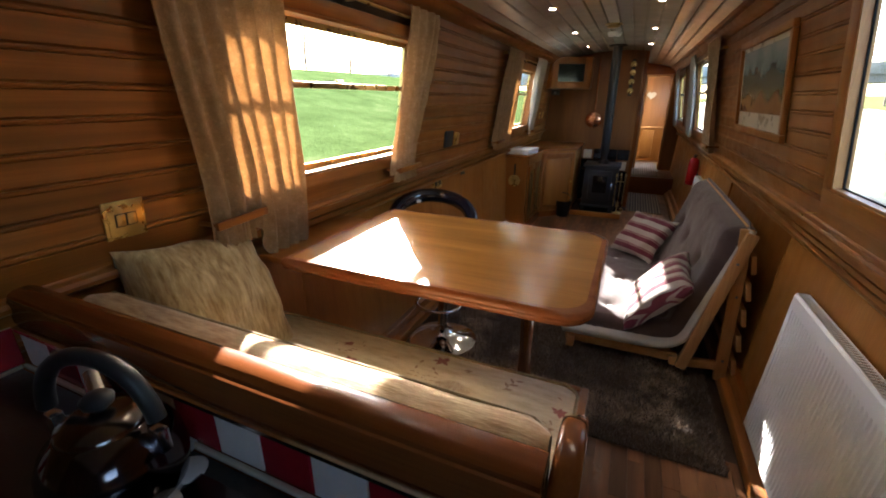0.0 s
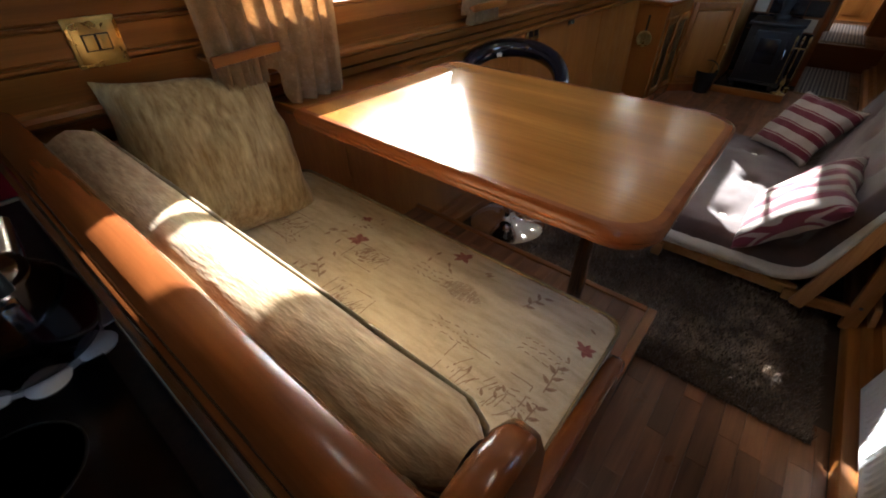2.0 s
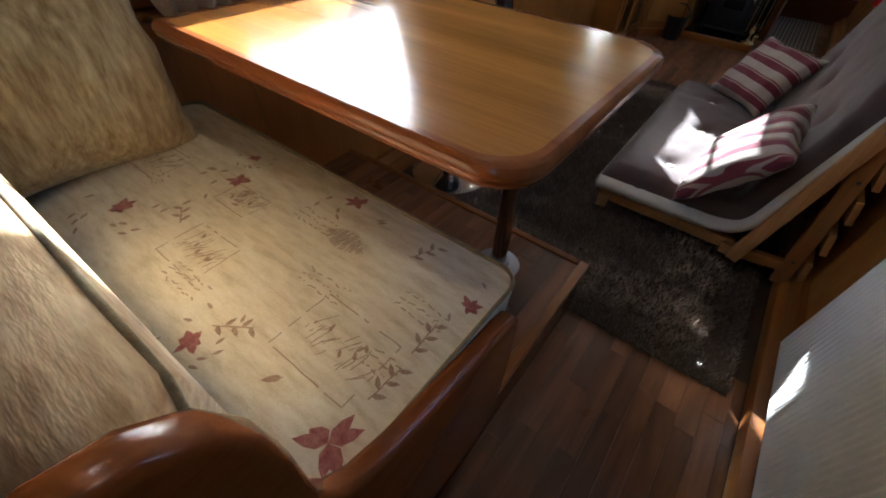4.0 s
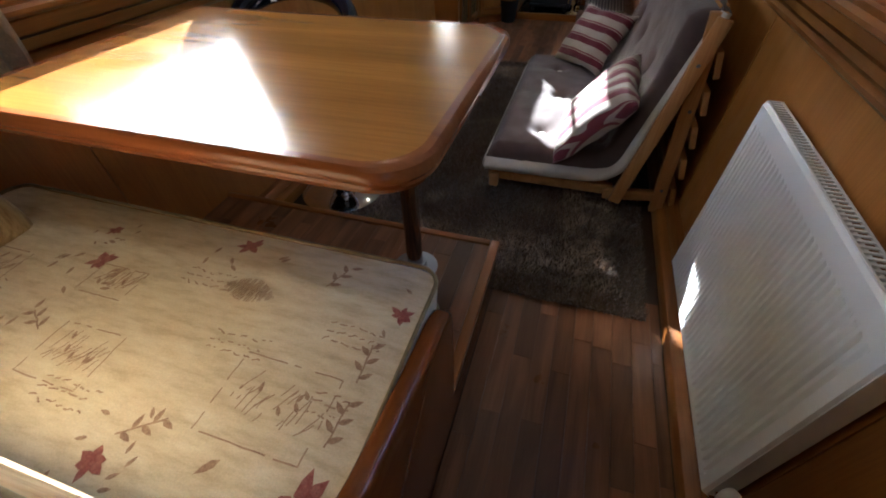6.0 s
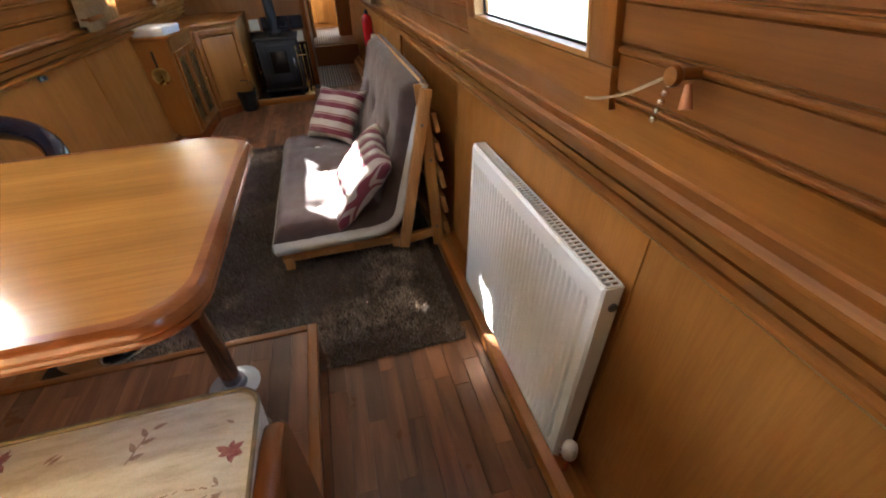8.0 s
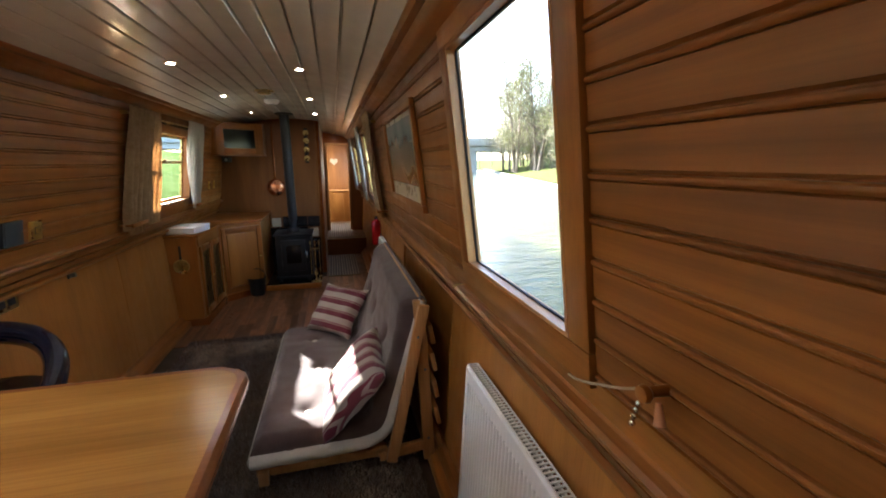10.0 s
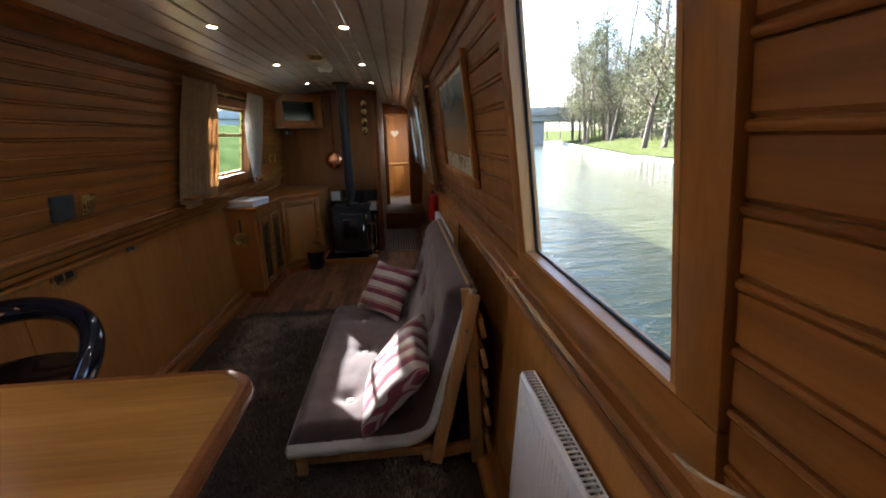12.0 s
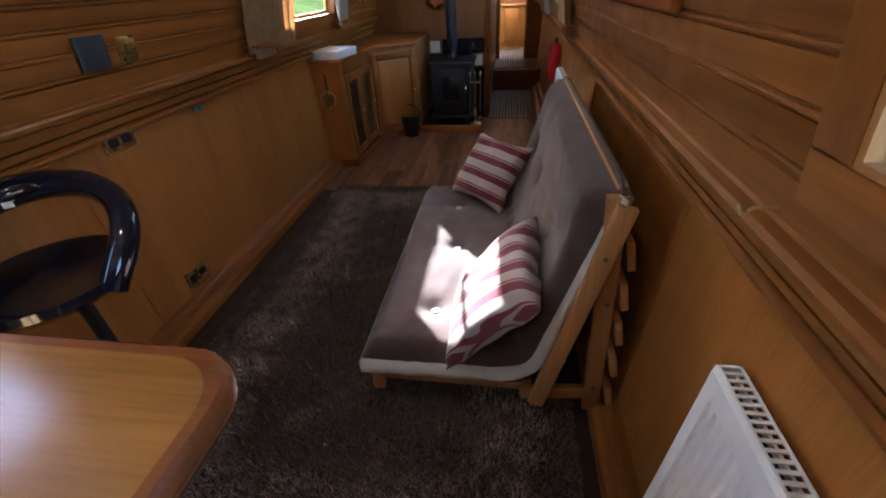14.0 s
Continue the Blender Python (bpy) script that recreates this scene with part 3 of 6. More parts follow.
# brass curtain rails
for side, a, b in ((-1, 0.86, 2.46), (-1, 3.8, 5.45), (1, 4.02, 6.1)):
    rod = thing("curtain_rail", "slim brass curtain rail above the window", "curtain rail")
    part("rod", tube([on_wall(side, a, 1.80, 0.03), on_wall(side, b, 1.80, 0.03)], 0.006), M_BRASS, rod, smooth=True)
    for y in (a + 0.03, (a + b) / 2, b - 0.03):
        part("bracket", wall_block(side, y - 0.008, y + 0.008, 1.79, 1.81, 0.036, 0.003, 0.002), M_BRASS, rod)


def curtain(side, label, top, bottom, zt=1.815, zb=1.03, folds=7, depth=0.022, out=0.045, mat=None, bulge=0.0, waist=None, seed=0, zb2=None, belly=0.0):
    """A hanging curtain: y edges at the top and the bottom, folds across, drawn in at a waist when tied."""
    cur = thing("curtain", label, "curtain", group="window curtains")
    rows, nz, ny = [], 34, folds * 8
    for j in range(nz + 1):
        v = j / nz
        row = []
        for i in range(ny + 1):
            u = i / ny
            zlow = zb if zb2 is None else zb + (zb2 - zb) * min(max((u - 0.42) * 9, 0), 1)
            z = zt + (zlow - zt) * v
            s = v * v * (3 - 2 * v)
            ya, yb = top[0] + (bottom[0] - top[0]) * s, top[1] + (bottom[1] - top[1]) * s
            if waist:
                k = math.exp(-((z - waist[0]) / 0.09) ** 2)
                ya, yb = ya + (waist[1] - ya) * k, yb + (waist[2] - yb) * k
            ya += belly * math.sin(math.pi * v)
            y = ya + (yb - ya) * u
            ph = 2 * math.pi * (folds * u + 0.35 * math.sin(3 * u + seed + 1.5 * v))
            amp = depth * (0.55 + 0.6 * noise.noise(Vector((u * 5, v * 2, seed))) + 0.25 * v)
            o = out + amp * math.sin(ph) + bulge * math.sin(math.pi * v) * math.sin(math.pi * u)
            o += 0.004 * noise.noise(Vector((u * 22, v * 13, seed + 4)))
            p = on_wall(side, y, z, max(o, 0.016))
            row.append(p)
        rows.append(row)
    part("drape", sheet(rows, 0.0025), mat or M_CURTAIN, cur, smooth=True)
    # gathered heading tape
    head = [[Vector((r.x, r.y, zt + h)) for r in rows[0]] for h in (0.0, 0.022)]
    part("heading", sheet(head, 0.003), mat or M_CURTAIN, cur)
    return cur


curtain(-1, "beige woven curtain tied back, sunlit along its edge", (0.845, 1.28), (0.945, 1.375), 1.82, 1.03, 8, 0.022, 0.05, seed=1, zb2=0.915, belly=0.0)
curtain(-1, "beige woven curtain gathered beside the window", (2.09, 2.42), (2.02, 2.27), 1.83, 1.06, 5, 0.02, 0.045, seed=2, belly=-0.02)
curtain(-1, "beige woven curtain tied back, glowing at its edge", (3.82, 4.36), (3.76, 4.28), 1.825, 1.04, 7, 0.024, 0.05, seed=3)
curtain(-1, "pale curtain bowed over the window edge", (5.02, 5.40), (5.16, 5.36), 1.835, 1.05, 5, 0.02, 0.05, M_SHEER, seed=5, belly=-0.10)
curtain(1, "beige woven curtain hanging beside the window", (4.10, 4.60), (4.12, 4.52), 1.86, 1.03, 6, 0.022, 0.05, seed=6)
curtain(1, "pale curtain bowed over the window edge", (5.55, 6.02), (5.66, 6.0), 1.86, 1.04, 5, 0.02, 0.05, M_SHEER, seed=7, belly=-0.14)
curtain(1, "pale corridor curtain lit from behind", (7.55, 8.0), (7.7, 8.0), 1.84, 1.04, 4, 0.02, 0.05, M_SHEER, seed=8, belly=-0.12)


def tie_bar(side, y0, y1, z0, z1):
    """A wooden bar that holds a curtain back, on two pegs."""
    t = thing("tie_back", "oak tie-back bar holding a curtain to the wall", "tie-back", group="curtain tie-backs")
    pa, pb = on_wall(side, y0, z0, 0.085), on_wall(side, y1, z1, 0.085)
    d = (pb - pa).normalized()
    bm = box(-0.008, 0.008, -0.0, (pb - pa).length, -0.013, 0.013, 0.004)
    bmesh.ops.transform(bm, matrix=Matrix.Translation(pa) @ d.to_track_quat("Y", "Z").to_matrix().to_4x4(), verts=bm.verts[:])
    part("bar", bm, M_TRIM, t)
    for y, z in ((y0 + 0.012, z0), (y1 - 0.012, z1)):
        part("peg", tube([on_wall(side, y, z, 0.0), on_wall(side, y, z, 0.08)], 0.007), M_TRIM, t, smooth=True)


tie_bar(-1, 0.945, 1.135, 1.082, 1.092)
tie_bar(-1, 2.03, 2.27, 1.085, 1.09)
tie_bar(-1, 3.77, 4.00, 1.075, 1.08)
tie_bar(-1, 5.15, 5.38, 1.08, 1.085)
tie_bar(1, 4.08, 4.35, 1.085, 1.085)


def frill(side, y0, y1, zt, zb, label):
    """The loose lower end of a curtain below its tie-back."""
    f = thing("curtain_frill", label, "curtain")
    rows = []
    for j in range(7):
        v = j / 6
        rows.append([on_wall(side, y0 + (y1 - y0) * i / 48, zt + (zb - zt) * v, 0.060 + (0.012 + 0.008 * v) * math.sin(i * 1.05 + math.sin(i * 0.4))) for i in range(49)])
    part("drape", sheet(rows, 0.003), M_CURTAIN, f, smooth=True)


frill(-1, 0.965, 1.10, 1.075, 1.005, "gathered lower end of the beige curtain under its tie-back")
frill(-1, 2.03, 2.25, 1.08, 1.025, "gathered lower end of the curtain under its tie-back")
frill(-1, 3.79, 3.98, 1.07, 1.01, "gathered lower end of the curtain below the bar")
frill(-1, 5.17, 5.36, 1.075, 1.03, "gathered pale curtain end below the bar")

# ---------------------------------------------------------------- bulkheads and corridor
bulk = thing("bulkhead_wall", "oak veneered bulkhead behind the stove", "wall", "structure")
part("panel", box(-1.04, 0.285, BULK, BULK + 0.03, 0, 2.06), M_DARKOAK, bulk)
part("door_post", box(0.285, 0.325, BULK - 0.012, BULK + 0.05, 0, 2.02, 0.004), M_EDGE, bulk)
part("corner_bead", box(0.262, 0.284, BULK - 0.012, BULK - 0.001, 0.78, 2.02, 0.003), M_TRIMZ, bulk, "pale oak corner bead")
tagged(part("wall_corridor", box(0.285, 0.325, BULK + 0.052, 8.38, 0, 2.06), M_DARKOAK), "dark oak corridor wall", "wall", kind="structure")
b2 = thing("bulkhead_wall", "dark bulkhead with an open doorway at the corridor end", "wall", "structure")
part("header", box(0.20, 1.0, 8.40, 8.44, 1.83, 2.06), M_EDGE, b2)
part("side_panel", box(0.20, 0.355, 8.40, 8.44, 0.0, 1.828), M_DARKOAK, b2)
part("side_panel", box(0.775, 1.0, 8.40, 8.44, 0.0, 1.828), M_DARKOAK, b2)
part("architrave", box(0.357, 0.385, 8.385, 8.45, 0.27, 1.826, 0.003), M_PINEZ, b2)
part("architrave", box(0.745, 0.773, 8.385, 8.45, 0.27, 1.826, 0.003), M_PINEZ, b2)
part("architrave", box(0.387, 0.743, 8.385, 8.45, 1.798, 1.826, 0.003), M_PINE, b2)
step = thing("step", "raised corridor floor with a boxed step", "step", "structure")
part("tread", box(0.326, 0.96, 7.52, Y1, 0.20, 0.262), M_FLOOR, step)
part("riser", box(0.326, 0.96, 7.50, 7.518, -0.004, 0.262), M_BENCH, step)
end = thing("wall_bow", "lit oak cabin end with panelled cupboard below", "wall", "structure")
part("upper_panel", box(-1.0, 1.0, Y1 - 0.10, Y1 - 0.06, 0.93, 2.06), M_DARKOAK, end)
part("lower_panel", box(-1.0, 1.0, Y1 - 0.12, Y1 - 0.06, 0.0, 0.90), M_PANEL, end)
part("shelf_edge", box(-1.0, 1.0, Y1 - 0.16, Y1 - 0.06, 0.902, 0.928, 0.004), M_PINE, end)
part("cupboard_door", box(0.44, 0.66, Y1 - 0.142, Y1 - 0.122, 0.34, 0.86, 0.006), M_PANEL, end)
tagged(part("wall_bow_outer", box(-1.05, 1.05, Y1 + 0.001, Y1 + 0.06, 0, 2.1), M_DARKOAK), "plain cabin end behind the lining", "wall", kind="structure")
# heart on the far panel
pts = []
for k in range(40):
    t = 2 * math.pi * k / 40
    pts.append((0.505 + 0.0050 * 16 * math.sin(t) ** 3, 1.51 + 0.0050 * (13 * math.cos(t) - 5 * math.cos(2 * t) - 2 * math.cos(3 * t) - math.cos(4 * t))))
heart = thing("wall_heart", "pale wooden heart hung on the far oak panel", "wall ornament")
part("heart", prism(pts, "y", Y1 - 0.118, Y1 - 0.101), M_HEART, heart)

# a striped mat in the corridor, another on the step
for y0, y1, z in ((6.16, 7.46, 0.0), (7.62, 9.2, 0.262)):
    mt = thing("floor_mat", "grey and cream striped woven mat on the corridor floor", "mat", group="corridor mats")
    rows = [[(0.345 + 0.42 * i / 12, y0 + (y1 - y0) * j / 20, z + 0.011 + 0.003 * noise.noise(Vector((i * 0.5, j * 0.4, z)))) for i in range(13)] for j in range(21)]
    part("weave", sheet(rows, 0.009), M_MAT, mt)
    part("hem", box(0.340, 0.770, y0 - 0.012, y0 - 0.001, z + 0.001, z + 0.014, 0.003), M_PIPING, mt)

# ---------------------------------------------------------------- ceiling fittings
for y in (1.0, 2.16, 3.31, 4.455, 5.615):
    for x in (-0.34, 0.316):
        zz = ceil_z(x)
        dl = thing("downlight", "small round brass downlight glowing in the ceiling", "ceiling light", group="ceiling downlights")
        part("bezel", lathe([(0.034, 0.004), (0.035, -0.003), (0.030, -0.007), (0.024, -0.004), (0.022, 0.002)], (x, y, zz), 24), M_BRASS, dl, smooth=True)
        part("lens", lathe([(0.0, -0.006), (0.012, -0.0055), (0.021, -0.003), (0.021, 0.003), (0.0, 0.003)], (x, y, zz), 20), M_LAMP, dl, "bright lens")
dl = thing("downlight", "small downlight glowing over the corridor", "ceiling light", group="ceiling downlights")
part("bezel", lathe([(0.034, 0.004), (0.035, -0.003), (0.030, -0.007), (0.024, -0.004), (0.022, 0.002)], (0.52, 8.1, ceil_z(0.52)), 24), M_BRASS, dl, smooth=True)
part("lens", lathe([(0.0, -0.006), (0.021, -0.003), (0.021, 0.003), (0.0, 0.003)], (0.52, 8.1, ceil_z(0.52)), 20), M_LAMP, dl)
vent = thing("ceiling_vent", "brass mushroom vent in the cabin ceiling", "vent")
part("flange", lathe([(0.072, 0.0), (0.074, -0.006), (0.062, -0.012), (0.0, -0.012)], (-0.01, 4.28, 2.032), 28), M_BRASS, vent, smooth=True)
part("cap", lathe([(0.0, -0.032), (0.04, -0.030), (0.052, -0.024), (0.05, -0.018), (0.0, -0.0125)], (-0.01, 4.28, 2.032), 28), M_BRASS, vent, smooth=True)
sm = thing("smoke_alarm", "white round smoke alarm on the ceiling", "smoke alarm")
part("body", lathe([(0.062, 0.0), (0.062, -0.018), (0.05, -0.034), (0.02, -0.038), (0.0, -0.038)], (-0.02, 4.76, 2.03), 28), M_WHITE, sm, smooth=True)
part("grille", lathe([(0.022, -0.036), (0.022, -0.041), (0.0, -0.041)], (-0.02, 4.76, 2.03), 16), M_GREY, sm)
fl = thing("flue_collar", "black flue collar plate on the ceiling", "flue collar")
part("plate", lathe([(0.10, 0.0), (0.10, -0.012), (0.075, -0.018), (0.0, -0.018)], (-0.03, 5.82, 2.03), 28), M_IRON, fl)

# ---------------------------------------------------------------- galley end: bench back, tiles, worktop, hob, kettle
bench = thing("dinette_bench", "built-in mahogany dinette bench with a rounded end arm", "bench")
part("backboard", box(-0.90, 0.222, 0.512, 0.546, 0.215, 1.040, 0.006), M_BENCH, bench)
part("fascia", box(-0.91, 0.224, 0.494, 0.510, 0.978, 1.036, 0.005), M_BENCH, bench)
part("top_rail", prism([(0.498, 1.030), (0.502, 1.042), (0.514, 1.050), (0.540, 1.051), (0.554, 1.044), (0.560, 1.032), (0.556, 1.024), (0.498, 1.024)], "x", -0.915, 0.222), M_BENCH, bench)
arm = [(0.494, 0.216), (0.494, 0.93), (0.500, 0.985), (0.522, 1.022), (0.556, 1.042), (0.595, 1.048), (0.632, 1.040), (0.662, 1.014), (0.682, 0.965), (0.690, 0.910), (0.692, 0.86), (0.695, 0.80), (0.712, 0.755), (0.745, 0.722), (0.80, 0.700), (0.87, 0.684), (0.98, 0.664), (1.08, 0.652), (1.122, 0.640), (1.145, 0.615), (1.153, 0.575), (1.155, 0.44), (1.155, 0.34), (1.155, 0.216)]
bm = prism(arm, "x", 0.226, 0.262)
bmesh.ops.bevel(bm, geom=[e for e in bm.edges if abs(e.verts[0].co.x - e.verts[1].co.x) < 1e-6 and max(v.co.z for v in e.verts) > 0.3], offset=0.011, segments=3, profile=0.5, affect="EDGES")
part("end_arm", bm, M_BENCHY, bench, "rounded mahogany end panel", smooth=False)
part("seat_box", box(-0.95, 0.22, 0.548, 1.165, 0.215, 0.568), M_PANEL, bench)
part("steel_trim", prism([(0.486, 0.966), (0.486, 0.974), (0.493, 0.977), (0.511, 0.977), (0.511, 0.966)], "x", -0.90, 0.222), M_STEEL, bench, "polished steel edge strip")
splash = thing("backsplash", "galley backsplash of dark red and white tiles", "backsplash", "structure")
part("bed", box(-0.93, 0.22, 0.503, 0.5115, 0.872, 0.965), M_GROUT, splash)
x, k = -0.905, 0
while x < 0.20:
    part("tile", box(x + 0.0012, min(x + 0.0985, 0.218), 0.4965, 0.5028, 0.874, 0.9635, 0.0012, 1), M_REDTILE if k % 2 else M_WHITETILE, splash)
    x += 0.100
    k += 1
part("bed", box(-0.945, -0.935, -0.35, 0.494, 0.872, 0.965), M_GROUT, splash)
y, k = 0.395, 0
while y > -0.32:
    part("tile", box(-0.934, -0.928, y + 0.0012, y + 0.0985, 0.874, 0.9635, 0.0012, 1), M_WHITETILE if k % 2 else M_REDTILE, splash)
    y -= 0.100
    k += 1
top = thing("worktop", "dark brown galley worktop with pale edge bead", "worktop")
part("top", box(-0.96, 0.16, -0.42, 0.486, 0.828, 0.866, 0.006), M_WORKTOP, top)
part("edge_bead", box(-0.925, 0.20, 0.4870, 0.4958, 0.864, 0.8735, 0.002), M_CREAMTILE, top)
part("edge_bead", box(-0.9275, -0.919, -0.35, 0.486, 0.8665, 0.8735, 0.002), M_CREAMTILE, top)
cab = thing("galley_cabinet", "oak galley base cabinet under the dark worktop", "cabinet")
part("body", box(-0.96, 0.12, -0.40, 0.484, 0.215, 0.826), M_PANEL, cab)
part("door", box(0.121, 0.139, -0.38, 0.47, 0.26, 0.80, 0.006), M_PANEL, cab)
hob = thing("hob", "black glass hob set in the worktop", "hob")
part("glass", box(-0.30, 0.13, 0.02, 0.455, 0.8665, 0.8725, 0.002), M_HOB, hob)
for hx, hy, r in ((-0.18, 0.33, 0.07), (0.02, 0.33, 0.055), (-0.18, 0.14, 0.055), (0.02, 0.14, 0.07)):
    part("ring", lathe([(r, 0.0), (r, 0.0012), (r - 0.003, 0.0012), (r - 0.003, 0.0)], (hx, hy, 0.8727), 32), M_IRON, hob)

KX, KY, KZ = -0.385, 0.392, 0.866
triv = thing("trivet", "white scalloped trivet under the kettle", "trivet")
for a in range(8):
    part("lobe", lathe([(0.0, 0.0), (0.026, 0.0), (0.028, 0.004), (0.024, 0.008), (0.0, 0.008)], (KX + 0.085 * math.cos(a * math.pi / 4), KY + 0.085 * math.sin(a * math.pi / 4), KZ + 0.0005), 18), M_WHITE, triv, smooth=True)
part("disc", lathe([(0.0, 0.0), (0.084, 0.0), (0.084, 0.0075), (0.0, 0.0075)], (KX, KY, KZ + 0.0005), 36), M_WHITE, triv)
ket = thing("kettle", "dark polished steel kettle with a black hoop handle", "kettle")
part("body", lathe([(0.0, 0.0), (0.080, 0.0), (0.086, 0.004), (0.091, 0.02), (0.094, 0.045), (0.090, 0.075), (0.079, 0.10), (0.061, 0.118), (0.058, 0.122), (0.0, 0.122)], (KX, KY, KZ + 0.009), 48), plain("dark_chrome", (0.10, 0.085, 0.085), 0.12, 1.0, 0.1, 12.0, 0.0), ket, smooth=True)
part("lid", lathe([(0.058, 0.0), (0.056, 0.008), (0.036, 0.018), (0.012, 0.022), (0.0, 0.022)], (KX, KY, KZ + 0.131), 40), plain("dull_lid_steel", (0.14, 0.12, 0.11), 0.20, 1.0), ket, "brushed steel lid", smooth=True)
part("knob", lathe([(0.008, 0.0), (0.008, 0.006), (0.019, 0.010), (0.021, 0.020), (0.014, 0.027), (0.0, 0.029)], (KX, KY, KZ + 0.153), 24), M_BLACK, ket, "black lid knob", smooth=True)
hp = [(KX + 0.088 * math.cos(a), KY + 0.025 * math.cos(a), KZ + 0.118 + 0.125 * math.sin(a) ** 0.8) for a in [math.pi * k / 18 for k in range(1, 18)]]
part("handle", tube(hp, 0.0125, 12), M_BLACK, ket, "black hoop handle", smooth=True)
part("spout", tube([(KX - 0.070, KY + 0.03, KZ + 0.085), (KX - 0.105, KY + 0.045, KZ + 0.112), (KX - 0.135, KY + 0.055, KZ + 0.14)], [0.022, 0.017, 0.013], 14), M_STEEL, ket, smooth=True)
for s in (-1, 1):
    part("bracket", box(KX + s * 0.086 - 0.012, KX + s * 0.086 + 0.012, KY + s * 0.022 - 0.009, KY + s * 0.022 + 0.009, KZ + 0.095, KZ + 0.135, 0.004), M_STEEL, ket)


# cushions on the bench
def block_cushion(x0, x1, y0, y1, z0, z1, r, puff, nx=44, ny=22):
    """A box cushion with rounded corners and a slightly domed, uneven top."""
    bm = slab(rounded_rect(x0, x1, y0, y1, r), [(z0, -0.006), (z0 + 0.008, 0.0), (z1 - 0.012, 0.004), (z1 - 0.002, -0.003)])
    rows = []
    for j in range(ny + 1):
        row = []
        for i in range(nx + 1):
            u, v = 2 * i / nx - 1, 2 * j / ny - 1
            # square to rounded outline
            m = max(abs(u), abs(v))
            ex, ey = (x1 - x0) / 2 - 0.003, (y1 - y0) / 2 - 0.003
            x, y = (x0 + x1) / 2 + u * ex, (y0 + y1) / 2 + v * ey
            cx, cy = ex - r, ey - r
            dx, dy = abs(u * ex) - cx, abs(v * ey) - cy
            if dx > 0 and dy > 0:
                d = math.hypot(dx, dy)
                lim = max(dx, dy)
                k = lim / d if d else 1
                x = (x0 + x1) / 2 + math.copysign(cx + dx * k, u)
                y = (y0 + y1) / 2 + math.copysign(cy + dy * k, v)
            dome = max((1 - abs(u) ** 4) * (1 - abs(v) ** 3), 0) ** 0.6
            z = z1 - 0.003 + puff * dome + 0.003 * dome * noise.noise(Vector((x * 6, y * 6, 3)))
            row.append((x, y, z))
        rows.append(row)
    return sheet(rows, 0.0, bm)


seat = thing("seat_cushion", "cream bench cushion printed with red flowers and script", "cushion")
SZ = 0.664
part("cover", block_cushion(-0.93, 0.222, 0.665, 1.195, 0.570, SZ, 0.045, 0.014), M_SEAT, seat, smooth=False)
for nm, z in (("piping", SZ + 0.001), ("piping", 0.580)):
    rr = rounded_rect(-0.932, 0.224, 0.663, 1.197, 0.046)
    part(nm, tube([(x, y, z) for x, y in rr], 0.0042, 8, True), M_PIPING, seat, "cream corded edge", smooth=True)


def seat_top(x, y):
    u, v = (x + 0.354) / 0.573, (y - 0.93) / 0.262
    dome = max((1 - min(abs(u), 1) ** 4) * (1 - min(abs(v), 1) ** 3), 0) ** 0.6
    return SZ - 0.003 + 0.014 * dome + 0.003 * dome * noise.noise(Vector((x * 6, y * 6, 3))) + 0.0012


def leaf(bm, x, y, ang, ln, wd):
    c, s = math.cos(ang), math.sin(ang)
    ring = [(0, 0), (0.3, 0.5), (0.65, 0.42), (1, 0), (0.65, -0.42), (0.3, -0.5)]
    vs = [bm.verts.new((x + ln * a * c - wd * b * s, y + ln * a * s + wd * b * c, seat_top(x + ln * a * c - wd * b * s, y + ln * a * s + wd * b * c))) for a, b in ring]
    f = bm.faces.new(vs)
    if f.calc_area() and f.normal.z < 0:
        f.normal_flip()


def stroke(bm, x0, y0, x1, y1, wd=0.0016):
    n = max(3, int(math.hypot(x1 - x0, y1 - y0) / 0.012))
    ang = math.atan2(y1 - y0, x1 - x0) + math.pi / 2
    ox, oy = wd * math.cos(ang), wd * math.sin(ang)
    prev = None
    for k in range(n + 1):
        t = k / n
        wob = 0.003 * noise.noise(Vector((x0 * 40 + t * 4, y0 * 40, 2)))
        x, y = x0 + (x1 - x0) * t + wob * math.cos(ang), y0 + (y1 - y0) * t + wob * math.sin(ang)
        pair = [bm.verts.new((x + s * ox, y + s * oy, seat_top(x, y) + 0.0002)) for s in (1, -1)]
        if prev and random.random() < 0.82:
            bm.faces.new((prev[0], prev[1], pair[1], pair[0]))
        prev = pair


rnd = random.Random(4)


def motif(bm_red):
    if bm_red.faces:
        bmesh.ops.remove_doubles(bm_red, verts=bm_red.verts[:], dist=1e-5)
        part("printed_flower", bm_red, M_PRINTRED, seat, "dull red printed flower")


